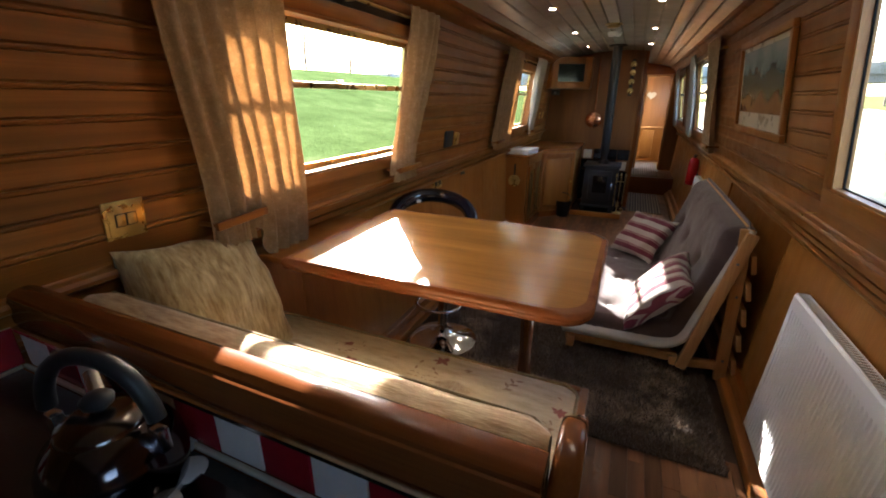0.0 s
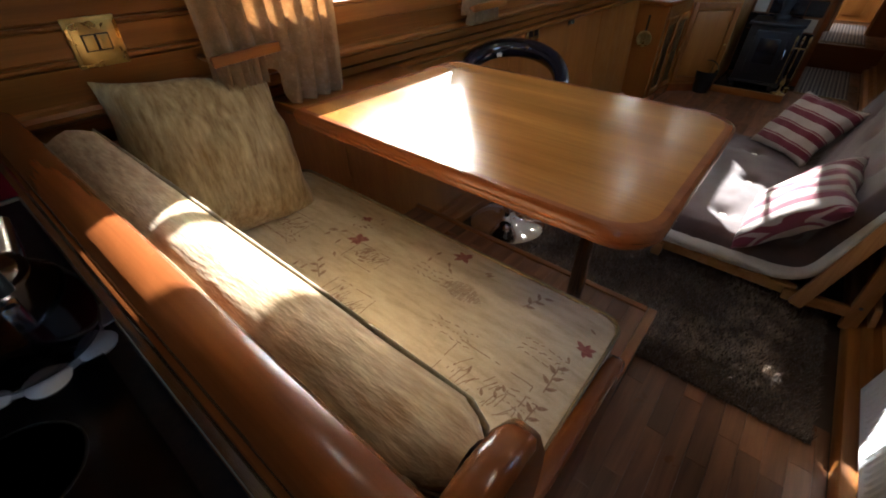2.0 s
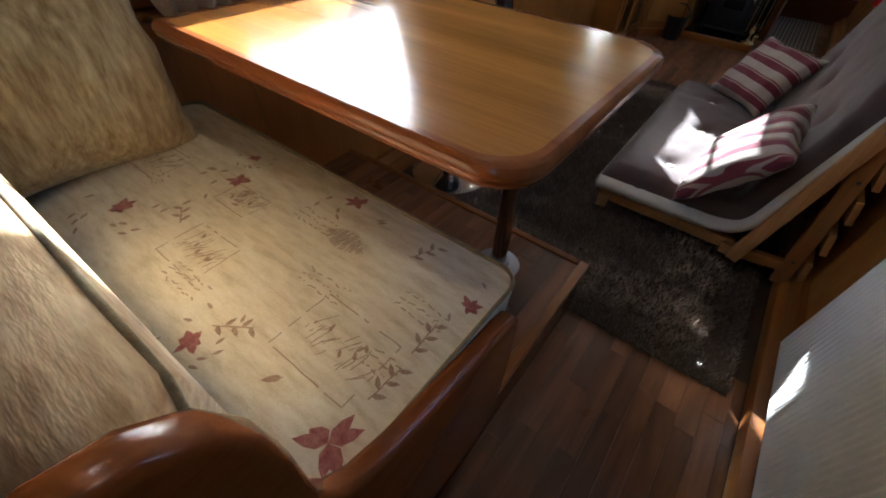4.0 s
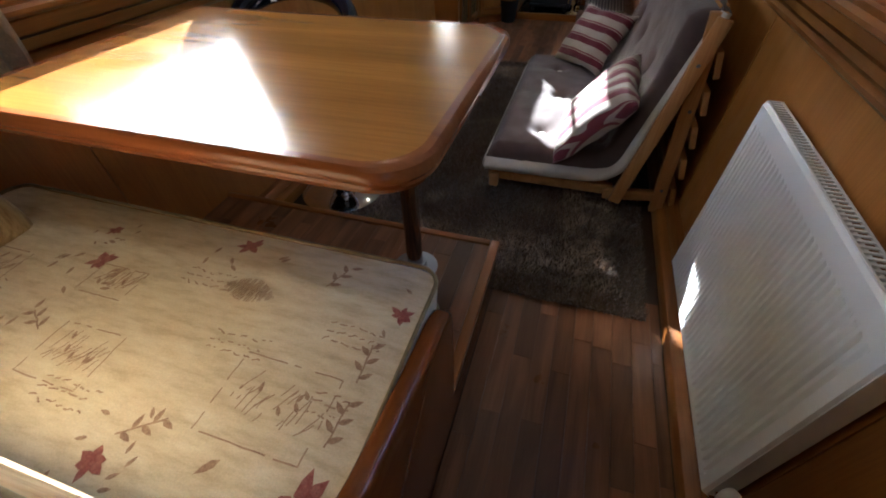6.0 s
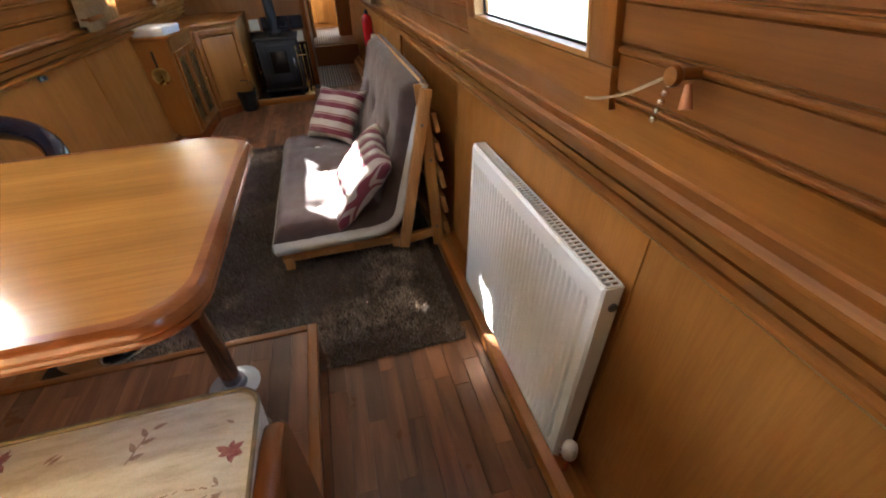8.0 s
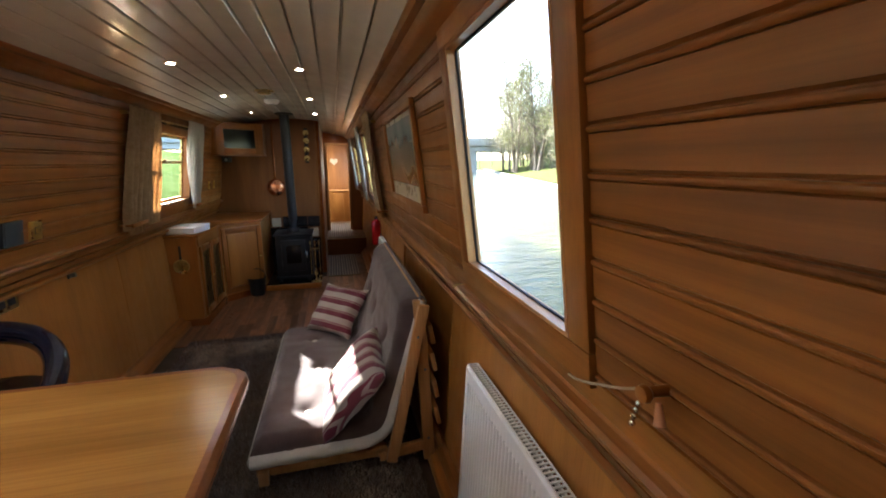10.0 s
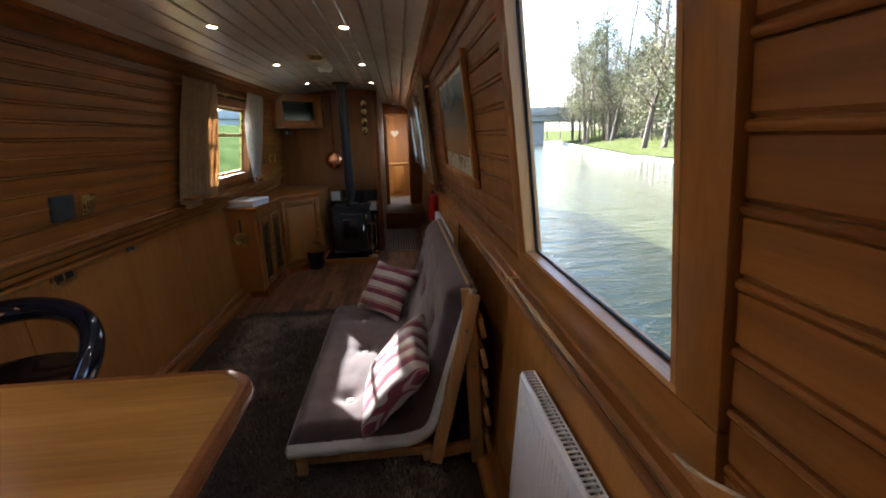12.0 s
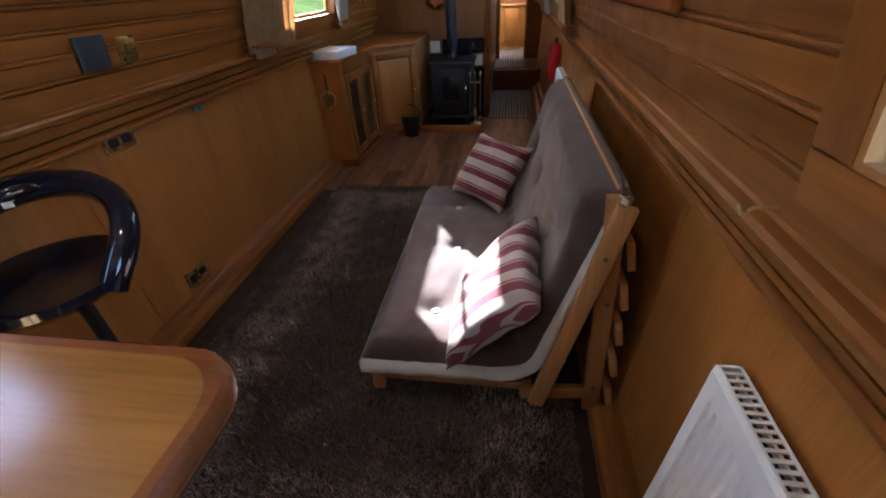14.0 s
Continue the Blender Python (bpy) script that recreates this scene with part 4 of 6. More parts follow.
sprigs = bmesh.new()
for x, y, size in ((-0.446, 1.024, 0.95), (-0.180, 1.150, 0.95), (0.188, 1.070, 0.75), (-0.549, 0.807, 0.95), (0.172, 0.752, 1.45), (-0.504, 1.109, 0.6), (-0.12, 0.722, 0.8), (-0.80, 1.0, 0.9)):
    red, brown = bmesh.new(), sprigs
    a0 = rnd.uniform(0, 6)
    for k in range(6):
        leaf(red, x, y, a0 + k * 1.05 + rnd.uniform(-0.35, 0.35), 0.032 * size * rnd.uniform(0.7, 1.15), 0.018 * size * rnd.uniform(0.7, 1.2))
    for k in range(11):
        r, a = rnd.uniform(0.045, 0.10) * size, rnd.uniform(0, 6.28)
        if x + r * math.cos(a) < 0.19 and 0.69 < y + r * math.sin(a) < 1.13:
            leaf(brown, x + r * math.cos(a), y + r * math.sin(a), a + 1.0, 0.024 * size, 0.008 * size)
    motif(red)
for x, y, w, h, rot in ((0.065, 0.862, 0.17, 0.13, 0.0), (-0.374, 0.985, 0.11, 0.07, 0.0), (-0.30, 0.84, 0.13, 0.10, 0.0), (-0.66, 0.95, 0.12, 0.10, 0.0)):
    c, s = math.cos(rot), math.sin(rot)
    q = [(x + a * c - b * s, y + a * s + b * c) for a, b in ((-w / 2, -h / 2), (w / 2, -h / 2), (w / 2, h / 2), (-w / 2, h / 2))]
    for (ax, ay), (bx, by) in zip(q, q[1:] + q[:1]):
        stroke(sprigs, ax, ay, bx, by, 0.0011)
    for k in range(22):
        px, py = x + (k / 21 - 0.5) * 0.75 * w, y + rnd.uniform(-0.25, 0.05) * h
        stroke(sprigs, px, py, px + rnd.uniform(0.004, 0.020), py + rnd.uniform(0.02, 0.04), 0.0009)
    for k in range(5):
        leaf(sprigs, x + rnd.uniform(-0.3, 0.3) * w, y + rnd.uniform(-0.2, 0.3) * h, rnd.uniform(1.0, 2.4), 0.018, 0.007)
for k in range(26):
    t = k / 25
    stroke(sprigs, -0.155 + 0.10 * t, 1.035 - 0.02 * math.sin(3 * t), -0.150 + 0.10 * t, 1.035 + 0.035 * math.sin(math.pi * (0.15 + 0.8 * t)), 0.0010)
for x, y in ((-0.10, 0.95), (0.08, 1.02), (-0.30, 0.80), (0.12, 0.90), (-0.68, 0.93), (-0.25, 1.06)):
    brown = sprigs
    for k in range(3):
        px, py = x, y - 0.016 * k
        while px < x + 0.10:
            ln = rnd.uniform(0.008, 0.018)
            if px + ln < 0.2:
                stroke(brown, px, py + rnd.uniform(-0.003, 0.003), px + ln, py + rnd.uniform(-0.005, 0.005), 0.0012)
            px += ln + 0.006
for x, y, a in ((-0.40, 0.86, 2.6), (-0.12, 0.76, 0.6), (0.03, 1.09, 1.2), (0.17, 0.93, 1.6), (0.17, 0.83, 1.5)):
    brown = sprigs
    stroke(brown, x, y, x + 0.07 * math.cos(a), y + 0.07 * math.sin(a), 0.0014)
    for k in range(5):
        px, py = x + 0.014 * (k + 0.5) * math.cos(a), y + 0.014 * (k + 0.5) * math.sin(a)
        leaf(brown, px, py, a + (0.9 if k % 2 else -0.9), 0.024, 0.009)

ob = part("printed_sprig", sprigs, M_PRINTBROWN, seat)
tagged(ob, "brown printed leaves, hatching and script", kind="stuff")

backc = thing("backrest_cushion", "gold and brown chenille backrest cushion with dark piping", "cushion")
prof = [(0.564, 0.70), (0.562, 0.95), (0.564, 0.985), (0.572, 0.996), (0.590, 1.004), (0.615, 1.008), (0.640, 1.004), (0.658, 0.995), (0.668, 0.982), (0.676, 0.94), (0.690, 0.69)]
rows = []
for i in range(61):
    x = -0.86 + 1.075 * i / 60
    e = 0.5 + 0.5 * min(1, min(x + 0.86, 0.215 - x) / 0.03)
    rows.append([(x, 0.62 + (py - 0.62) * e, 0.85 + (pz - 0.85) * (0.92 + 0.08 * e) + 0.004 * noise.noise(Vector((x * 7, py * 9, pz)))) for py, pz in prof])
bm = sheet(rows)
bmesh.ops.holes_fill(bm, edges=[e for e in bm.edges if e.is_boundary])
part("cover", bm, M_CHENILLE, backc, smooth=True)
part("piping", tube([(-0.85, 0.662, 0.991), (-0.5, 0.663, 0.992), (-0.1, 0.663, 0.992), (0.185, 0.662, 0.990), (0.207, 0.657, 0.975), (0.212, 0.655, 0.92), (0.213, 0.660, 0.74)], 0.0038), M_PIPING, backc, "dark corded edge", smooth=True)
part("piping", tube([(-0.85, 0.569, 0.991), (-0.5, 0.568, 0.992), (-0.1, 0.568, 0.992), (0.185, 0.569, 0.990), (0.207, 0.585, 0.972), (0.212, 0.590, 0.90)], 0.0038), M_PIPING, backc, "dark corded edge", smooth=True)

sc = part("scatter_cushion", cushion(0.44, 0.44, 0.20, 30, 0.085, 0.014, 2), M_FUR, smooth=True)
tagged(sc, "fluffy sand-coloured scatter cushion leaning in the bench corner", "cushion")
U, V = Vector((-0.09, 0.98, -0.167)).normalized(), Vector((-0.48, 0.1, 0.87))
W = U.cross(V).normalized()
V = W.cross(U).normalized()
sc.matrix_world = Matrix(((U.x, V.x, W.x, -0.815), (U.y, V.y, W.y, 0.895), (U.z, V.z, W.z, 0.848), (0, 0, 0, 1)))

# ---------------------------------------------------------------- table
table = thing("dining_table", "varnished oak table with rounded corners on a steel pedestal", "table")
outl = rounded_rect(-0.72, 0.238, 1.074, 1.786, 0.085, 8, (1, 0, 0, 1))
part("tabletop", slab(rounded_rect(-0.715, 0.215, 1.097, 1.763, 0.07, 8, (1, 0, 0, 1)), [(0.930, 0.0), (0.9535, 0.0), (0.955, -0.001)]), M_TABLE, table, "glossy oak top")
bm = bmesh.new()
prof = [(-0.024, 0.9552), (-0.010, 0.9554), (-0.004, 0.951), (-0.002, 0.946), (0.0, 0.940), (0.0, 0.935), (-0.003, 0.930), (-0.002, 0.925), (-0.006, 0.916), (-0.024, 0.914)]
cx, cy = (-0.72 + 0.238) / 2, (1.074 + 1.786) / 2
rings = []
for g, z in prof:
    rings.append([bm.verts.new((x + (x - cx) * g / 0.4825, y + (y - cy) * g / 0.357, z)) for x, y in outl])
nn = len(outl)
for a, b in zip(rings, rings[1:] + rings[:1]):
    for i in range(nn):
        bm.faces.new((a[i], a[(i + 1) % nn], b[(i + 1) % nn], b[i]))
bmesh.ops.recalc_face_normals(bm, faces=bm.faces[:])
part("edge_moulding", bm, M_EDGE, table, "dark mahogany moulded edge")
part("pedestal", tube([(-0.012, 1.602, 0.226), (-0.012, 1.602, 0.915)], 0.027, 24), plain("smoked_steel", (0.42, 0.40, 0.40), 0.12, 1.0, 0.08, 10.0, 0.0), table, "dark polished steel post", smooth=True)
part("foot_plate", lathe([(0.0, 0.0), (0.075, 0.0), (0.077, 0.006), (0.058, 0.010), (0.040, 0.014), (0.036, 0.03), (0.0, 0.03)], (-0.012, 1.602, 0.2145), 36), M_PLATE, table, "grey socket plate on the platform", smooth=True)
part("wall_batten", box(-0.98, -0.70, 1.15, 1.70, 0.888, 0.913, 0.003), M_TRIM, table)

# ---------------------------------------------------------------- stool
stool = thing("bar_stool", "black gloss bar stool with hoop back and chrome base", "stool")
SX, SY = -0.645, 2.20
part("base", lathe([(0.0, 0.0), (0.205, 0.0), (0.207, 0.006), (0.18, 0.018), (0.10, 0.036), (0.05, 0.055), (0.034, 0.08), (0.0, 0.08)], (SX, SY, 0.026), 48), M_CHROME, stool, "domed chrome foot", smooth=True)
part("column", tube([(SX, SY, 0.10), (SX, SY, 0.40)], 0.029, 24), M_CHROME, stool, smooth=True)
part("gas_lift", tube([(SX, SY, 0.39), (SX, SY, 0.66)], 0.020, 20), M_BLACK, stool, smooth=True)
fr = [(SX + 0.135 * math.sin(a), SY - 0.06 - 0.12 * math.cos(a), 0.305) for a in [2 * math.pi * k / 32 for k in range(32)]]
part("footrest", tube(fr, 0.010, 10, True), M_CHROME, stool, "chrome footrest ring", smooth=True)
part("footrest_collar", lathe([(0.030, 0.0), (0.040, 0.004), (0.040, 0.045), (0.030, 0.05)], (SX, SY, 0.28), 24), M_CHROME, stool, smooth=True)
part("seat", lathe([(0.0, 0.0), (0.12, 0.004), (0.19, 0.022), (0.212, 0.045), (0.205, 0.066), (0.17, 0.062), (0.09, 0.046), (0.0, 0.042)], (SX - 0.055, SY, 0.645), 48), M_BLACKGLOSS, stool, smooth=True)
hoop, rad = [], []
for k in range(41):
    a = radians(-118 + 236 * k / 40)
    lift = max(0.0, math.cos(a * 0.76)) ** 0.75
    r = 0.205 + 0.045 * lift
    a -= radians(26)
    hoop.append((SX - 0.065 + r * math.sin(a), SY + r * math.cos(a) * 0.95, 0.668 + 0.212 * lift))
    rad.append(0.032 + 0.007 * lift)
part("back_hoop", tube(hoop, rad, 18, False, 1.1), M_BLACKGLOSS, stool, smooth=True)
bm = box(-0.012, 0.012, -0.0012, 0.0012, -0.009, 0.009)
bmesh.ops.transform(bm, matrix=Matrix.Translation((SX - 0.213, SY + 0.118, 0.858)) @ Matrix.Rotation(radians(40), 4, "Z"), verts=bm.verts[:])
part("sticker", bm, M_WHITE, stool)

# ---------------------------------------------------------------- futon
futon = thing("futon_sofa", "low pine slatted futon with a brown mattress folded up the back", "sofa")
FY0, FY1 = 2.43, 3.84


def futon_line(s):
    """Middle line of the folded mattress: along the seat, round the fold, up the back; with its upward side."""
    seat_len, bend, back_len = 0.50, 0.16, 0.60
    if s < seat_len:
        return Vector((0.045 + s, 0, 0.192 + 0.02 * s)), Vector((-0.04, 0, 1)).normalized()
    if s < seat_len + bend:
        a = (s - seat_len) / bend * radians(74)
        r = bend / radians(74)
        return Vector((0.545 + r * math.sin(a), 0, 0.202 + r * (1 - math.cos(a)))), Vector((-math.sin(a), 0, math.cos(a)))
    a, r = radians(74), bend / radians(74)
    q = s - seat_len - bend
    e = Vector((0.545 + r * math.sin(a), 0, 0.202 + r * (1 - math.cos(a))))
    return e + q * Vector((math.cos(a), 0, math.sin(a))), Vector((-math.sin(a), 0, math.cos(a)))


TUFTS = [(0.242, 2.672), (0.28, 3.13), (0.24, 3.55), (0.95, 2.75), (0.95, 3.2), (0.95, 3.6)]
TOT = 1.26


def under(s):
    """Depth of the mattress below its middle line, thinner up the back."""
    return 0.066 - 0.034 * min(max((s - 0.45) / 0.4, 0.0), 1.0)


def pad(s, y):
    """Height of the padded face over the mattress's middle line."""
    e = min(1, max(0, min(s + 0.0, TOT - s) / 0.055)) ** 0.5 * min(1, max(0, min(y - FY0, FY1 - y) / 0.05)) ** 0.5
    h = 0.068 * e
    for ts, ty in TUFTS:
        d = math.hypot(s - ts, y - ty)
        h -= 0.030 * math.exp(-(d / 0.045) ** 2) + 0.012 * math.exp(-(d / 0.12) ** 2)
    crease = math.exp(-((s - 0.58) / 0.06) ** 2)
    h += 0.012 * noise.noise(Vector((s * 4.5, y * 3.0, 1.0))) * e + 0.008 * crease * noise.noise(Vector((s * 8, y * 22, 5.0)))
    h += 0.005 * e * noise.noise(Vector((s * 17, y * 10, 2.0)))
    return h


ns, ny = 90, 96
rows = []
for j in range(ny + 1):
    y = FY0 + (FY1 - FY0) * j / ny
    row = []
    for i in range(ns + 1):
        s = TOT * i / ns
        p, u = futon_line(s)
        q = p + u * pad(s, y)
        row.append((q.x, y + 0.004 * noise.noise(Vector((s * 6, y * 6, 9))), q.z))
    rows.append(row)
part("cover", sheet(rows), M_FUTON, futon, "dark brown cotton cover", smooth=True)
for ye, sgn in ((FY0, -1), (FY1, 1)):
    rows = []
    for i in range(ns + 1):
        s = TOT * i / ns
        p, u = futon_line(s)
        row = []
        for k in range(9):
            t = k / 8
            h = -under(s) + (pad(s, ye) + under(s) + 0.006) * t
            bul = 0.022 * math.sin(math.pi * t) + 0.006 * noise.noise(Vector((s * 14, t * 2, sgn)))
            q = p + u * h
            row.append((q.x, ye + sgn * bul, q.z))
        rows.append(row)
    part("side_band", sheet(rows), M_CREAMCLOTH, futon, "cream canvas side", smooth=True)
rows = []
for j in range(13):
    y = FY0 + (FY1 - FY0) * j / 12
    row = []
    for i in range(ns + 1):
        p, u = futon_line(TOT * i / ns)
        q = p - u * under(TOT * i / ns)
        row.append((q.x, y, q.z))
    rows.append(row)
part("underside", sheet(rows), M_CREAMCLOTH, futon, "cream canvas underside")
rows = []
for i in range(9):
    t = i / 8
    p, u = futon_line(0)
    h = -0.066 + 0.072 * t
    rows.append([(p.x + u.x * h - 0.014 * math.sin(math.pi * t), FY0 + (FY1 - FY0) * j / 40, p.z + u.z * h) for j in range(41)])
part("front_band", sheet(rows), M_CREAMCLOTH, futon, "cream canvas front", smooth=True)
p, u = futon_line(TOT)
taper = [min(1.0, min(j, 40 - j) / 2.0) ** 0.5 for j in range(41)]
rows = [[(p.x + u.x * h + d * taper[j] * 0.28, FY0 + (FY1 - FY0) * j / 40, p.z + u.z * h + d * taper[j]) for j in range(41)] for h, d in ((-0.032, 0.0), (-0.018, 0.016), (0.0, 0.022), (0.004, 0.0))]
part("top_band", sheet(rows), M_FUTON, futon, smooth=True)
for ts, ty in TUFTS:
    p, u = futon_line(ts)
    c = p + u * (pad(ts, ty) + 0.004)
    bm = lathe([(0.0, 0.0), (0.016, 0.0), (0.018, 0.003), (0.013, 0.006), (0.008, 0.0035), (0.0, 0.0035)], (0, 0, 0), 18)
    bmesh.ops.transform(bm, matrix=Matrix.Translation((c.x, ty, c.z)) @ u.to_track_quat("Z", "Y").to_matrix().to_4x4(), verts=bm.verts[:])
    part("button", bm, M_CREAMCLOTH, futon, "pale tufting button")


def beam(p, q, w, h, up=(0, 1, 0), bevel=0.004):
    """A straight board from p to q, w wide across and h along the given side."""
    p, q = Vector(p), Vector(q)
    d = (q - p).normalized()
    upv = Vector(up)
    sx = d.cross(upv).normalized()
    bm = box(-w / 2, w / 2, -h / 2, h / 2, 0, (q - p).length, bevel)
    m = Matrix((sx, upv, d)).transposed().to_4x4()
    m.translation = p
    bmesh.ops.transform(bm, matrix=m, verts=bm.verts[:])
    bmesh.ops.recalc_face_normals(bm, faces=bm.faces[:])
    return bm


for ye in (FY0 + 0.005, FY1 - 0.02):
    part("back_post", beam((0.868, ye, 0.03), (0.822, ye, 0.865), 0.055, 0.03), M_PINEZ, futon)
    part("back_arm", beam((0.675, ye - 0.031, 0.070), (0.842, ye - 0.031, 0.85), 0.052, 0.028), M_PINEZ, futon)
    part("foot_rail", beam((0.62, ye, 0.085), (0.86, ye, 0.115), 0.05, 0.028), M_PINE, futon)
    part("seat_rail", beam((0.06, ye + 0.04, 0.088), (0.66, ye + 0.04, 0.088), 0.055, 0.028), M_PINE, futon)
    part("front_leg", box(0.07, 0.115, ye + 0.0, ye + 0.035, 0.028, 0.10, 0.004), M_PINEZ, futon)
    for px, pz in ((0.835, 0.79), (0.848, 0.52), (0.862, 0.15), (0.810, 0.70)):
        part("bolt", lathe([(0.0, 0.0), (0.007, 0.0), (0.006, -0.003), (0.0, -0.004)], (px, ye - (0.0455 if pz == 0.70 else 0.0155), pz), 12, None, "y"), M_GREY, futon)
for sx in (0.08, 0.20, 0.32, 0.44, 0.56):
    part("seat_slat", box(sx, sx + 0.065, FY0 + 0.002, FY1 - 0.002, 0.113, 0.129, 0.003), M_PINE, futon)
for z, xo in ((0.13, 0.925), (0.275, 0.917), (0.42, 0.908), (0.56, 0.898), (0.70, 0.889)):
    part("back_slat", beam((xo - 0.012, FY0 - 0.025, z), (xo - 0.012, FY1 + 0.02, z), 0.022, 0.095, (-0.20, 0, 0.98)), M_PINE, futon)
part("top_rail", beam((0.845, FY0 + 0.03, 0.845), (0.845, FY1 - 0.04, 0.845), 0.028, 0.07, (-0.25, 0, 0.97)), M_PINE, futon)


def striped_cushion(label, corners, size, t, seed):
    ob = part("throw_cushion", cushion(size[0] + 0.02, size[1] + 0.02, t + 0.020, 30, 0.13, 0.016, seed), M_CUSHSTRIPE, smooth=True)
    tagged(ob, label, "cushion", "striped throw cushions")
    c, ux, vy = Vector(corners[0]), Vector(corners[1]).normalized(), Vector(corners[2])
    wz = ux.cross(vy).normalized()
    vy = wz.cross(ux)
    ob.matrix_world = Matrix(((ux.x, vy.x, wz.x, c.x), (ux.y, vy.y, wz.y, c.y), (ux.z, vy.z, wz.z, c.z), (0, 0, 0, 1)))
    return ob


striped_cushion("burgundy and cream striped cushion leaning on the futon back, sunlit", ((0.515, 2.585, 0.425), (0.019, 0.48, 0.044), (0.253, -0.09, 0.299)), (0.45, 0.41), 0.13, 3)
striped_cushion("burgundy and cream striped cushion at the futon's far end", ((0.455, 3.66, 0.415), (0.155, 0.16, 0.27), (0.247, -0.26, -0.01)), (0.37, 0.39), 0.13, 9)



# ---------------------------------------------------------------- radiators
def radiator(name_label, y0, y1, z0, z1, valve=True):
    r = thing("radiator", name_label, "radiator", group="panel radiators")
    def xx(z):
        return 0.862 + 0.048 * (z - 0.12) + 0.027
    front = []
    n = int((y1 - y0 - 0.06) / 0.0235)
    prof = [(y0 + 0.0, 0.008), (y0 + 0.006, 0.0), (y0 + 0.03, 0.0)]
    for k in range(n):
        a = y0 + 0.03 + k * (y1 - y0 - 0.06) / n
        w = (y1 - y0 - 0.06) / n
        prof += [(a + 0.15 * w, 0.0), (a + 0.34 * w, 0.0090), (a + 0.66 * w, 0.0090), (a + 0.85 * w, 0.0)]
    prof += [(y1 - 0.03, 0.0), (y1 - 0.006, 0.0), (y1, 0.008)]
    zs = [(z0, 0.010, 0.0), (z0 + 0.008, 0.0, 0.0), (z0 + 0.03, 0.0, 0.0), (z0 + 0.045, 0.0, 1.0), (z1 - 0.07, 0.0, 1.0), (z1 - 0.055, 0.0, 0.0), (z1 - 0.008, 0.0, 0.0), (z1, 0.006, 0.0)]
    rows = [[(xx(z) + off + d * (k if d == 0.0090 else 1.0), y, z) for y, d in prof] for z, off, k in zs]
    part("front_panel", sheet(rows, 0.0015), M_RAD, r)
    part("back_panel", prism([(xx(z0 + 0.02) + 0.040, z0 + 0.02), (xx(z1 - 0.02) + 0.040, z1 - 0.02), (xx(z1 - 0.02) + 0.046, z1 - 0.02), (xx(z0 + 0.02) + 0.046, z0 + 0.02)], "y", y0 + 0.004, y1 - 0.004), M_RAD, r)
    for a, b in ((y0 - 0.001, y0 + 0.003), (y1 - 0.003, y1 + 0.001)):
        part("side_cover", prism([(xx(z0 + 0.01) + 0.006, z0 + 0.01), (xx(z1) + 0.004, z1 - 0.001), (xx(z1) + 0.047, z1 - 0.001), (xx(z0 + 0.01) + 0.047, z0 + 0.01)], "y", a, b), M_RAD, r)
    part("end_port", lathe([(0.0, 0.0), (0.011, 0.0), (0.011, -0.004), (0.0, -0.004)], (xx(z1) + 0.03, y0 - 0.001, z1 - 0.055), 14, None, "y"), M_GREY, r)
    part("grille_rim", box(xx(z1) + 0.004, xx(z1) + 0.010, y0 + 0.003, y1 - 0.003, z1 - 0.002, z1 + 0.003, 0.001), M_RAD, r)
    part("grille_rim", box(xx(z1) + 0.040, xx(z1) + 0.046, y0 + 0.003, y1 - 0.003, z1 - 0.002, z1 + 0.003, 0.001), M_RAD, r)
    bars = int((y1 - y0) / 0.0155)
    for k in range(bars + 1):
        y = y0 + 0.004 + (y1 - y0 - 0.008) * k / bars
        part("grille_bar", box(xx(z1) + 0.0101, xx(z1) + 0.0399, y - 0.003, y + 0.003, z1 - 0.001, z1 + 0.0025), M_RAD, r)
    part("core", box(xx(z1) + 0.009, xx(z1) + 0.037, y0 + 0.01, y1 - 0.01, z0 + 0.06, z1 - 0.03), M_BLACK, r)
    for y in (y0 + 0.12, y1 - 0.12):
        part("bracket", prism([(xx(z0) + 0.046, z0 + 0.08), (xx(z1) + 0.046, z1 - 0.08), (low_x(z1) , z1 - 0.08), (low_x(z0), z0 + 0.08)], "y", y, y + 0.03), M_RAD, r)
    if valve:
        vx = xx(z0) + 0.025
        part("valve_body", tube([(vx, y0 + 0.01, z0 + 0.04), (vx, y0 - 0.035, z0 + 0.04)], 0.011, 14), M_CHROME, r, smooth=True)
        part("valve_pipe", tube([(vx, y0 - 0.030, z0 + 0.03), (vx, y0 - 0.030, 0.005)], 0.0075, 12), M_COPPER, r, smooth=True)
        part("valve_cap", lathe([(0.0, 0.058), (0.012, 0.058), (0.019, 0.05), (0.022, 0.03), (0.021, 0.006), (0.015, 0.0), (0.0, 0.0)], (vx, y0 - 0.030, z0 + 0.05), 20), M_WHITE, r, "white plastic valve cap", smooth=True)
    return r


radiator("white ribbed panel radiator under the window", 1.165, 2.012, 0.10, 0.742)
radiator("white panel radiator behind the futon's far end", 3.95, 5.1, 0.30, 0.70, False)

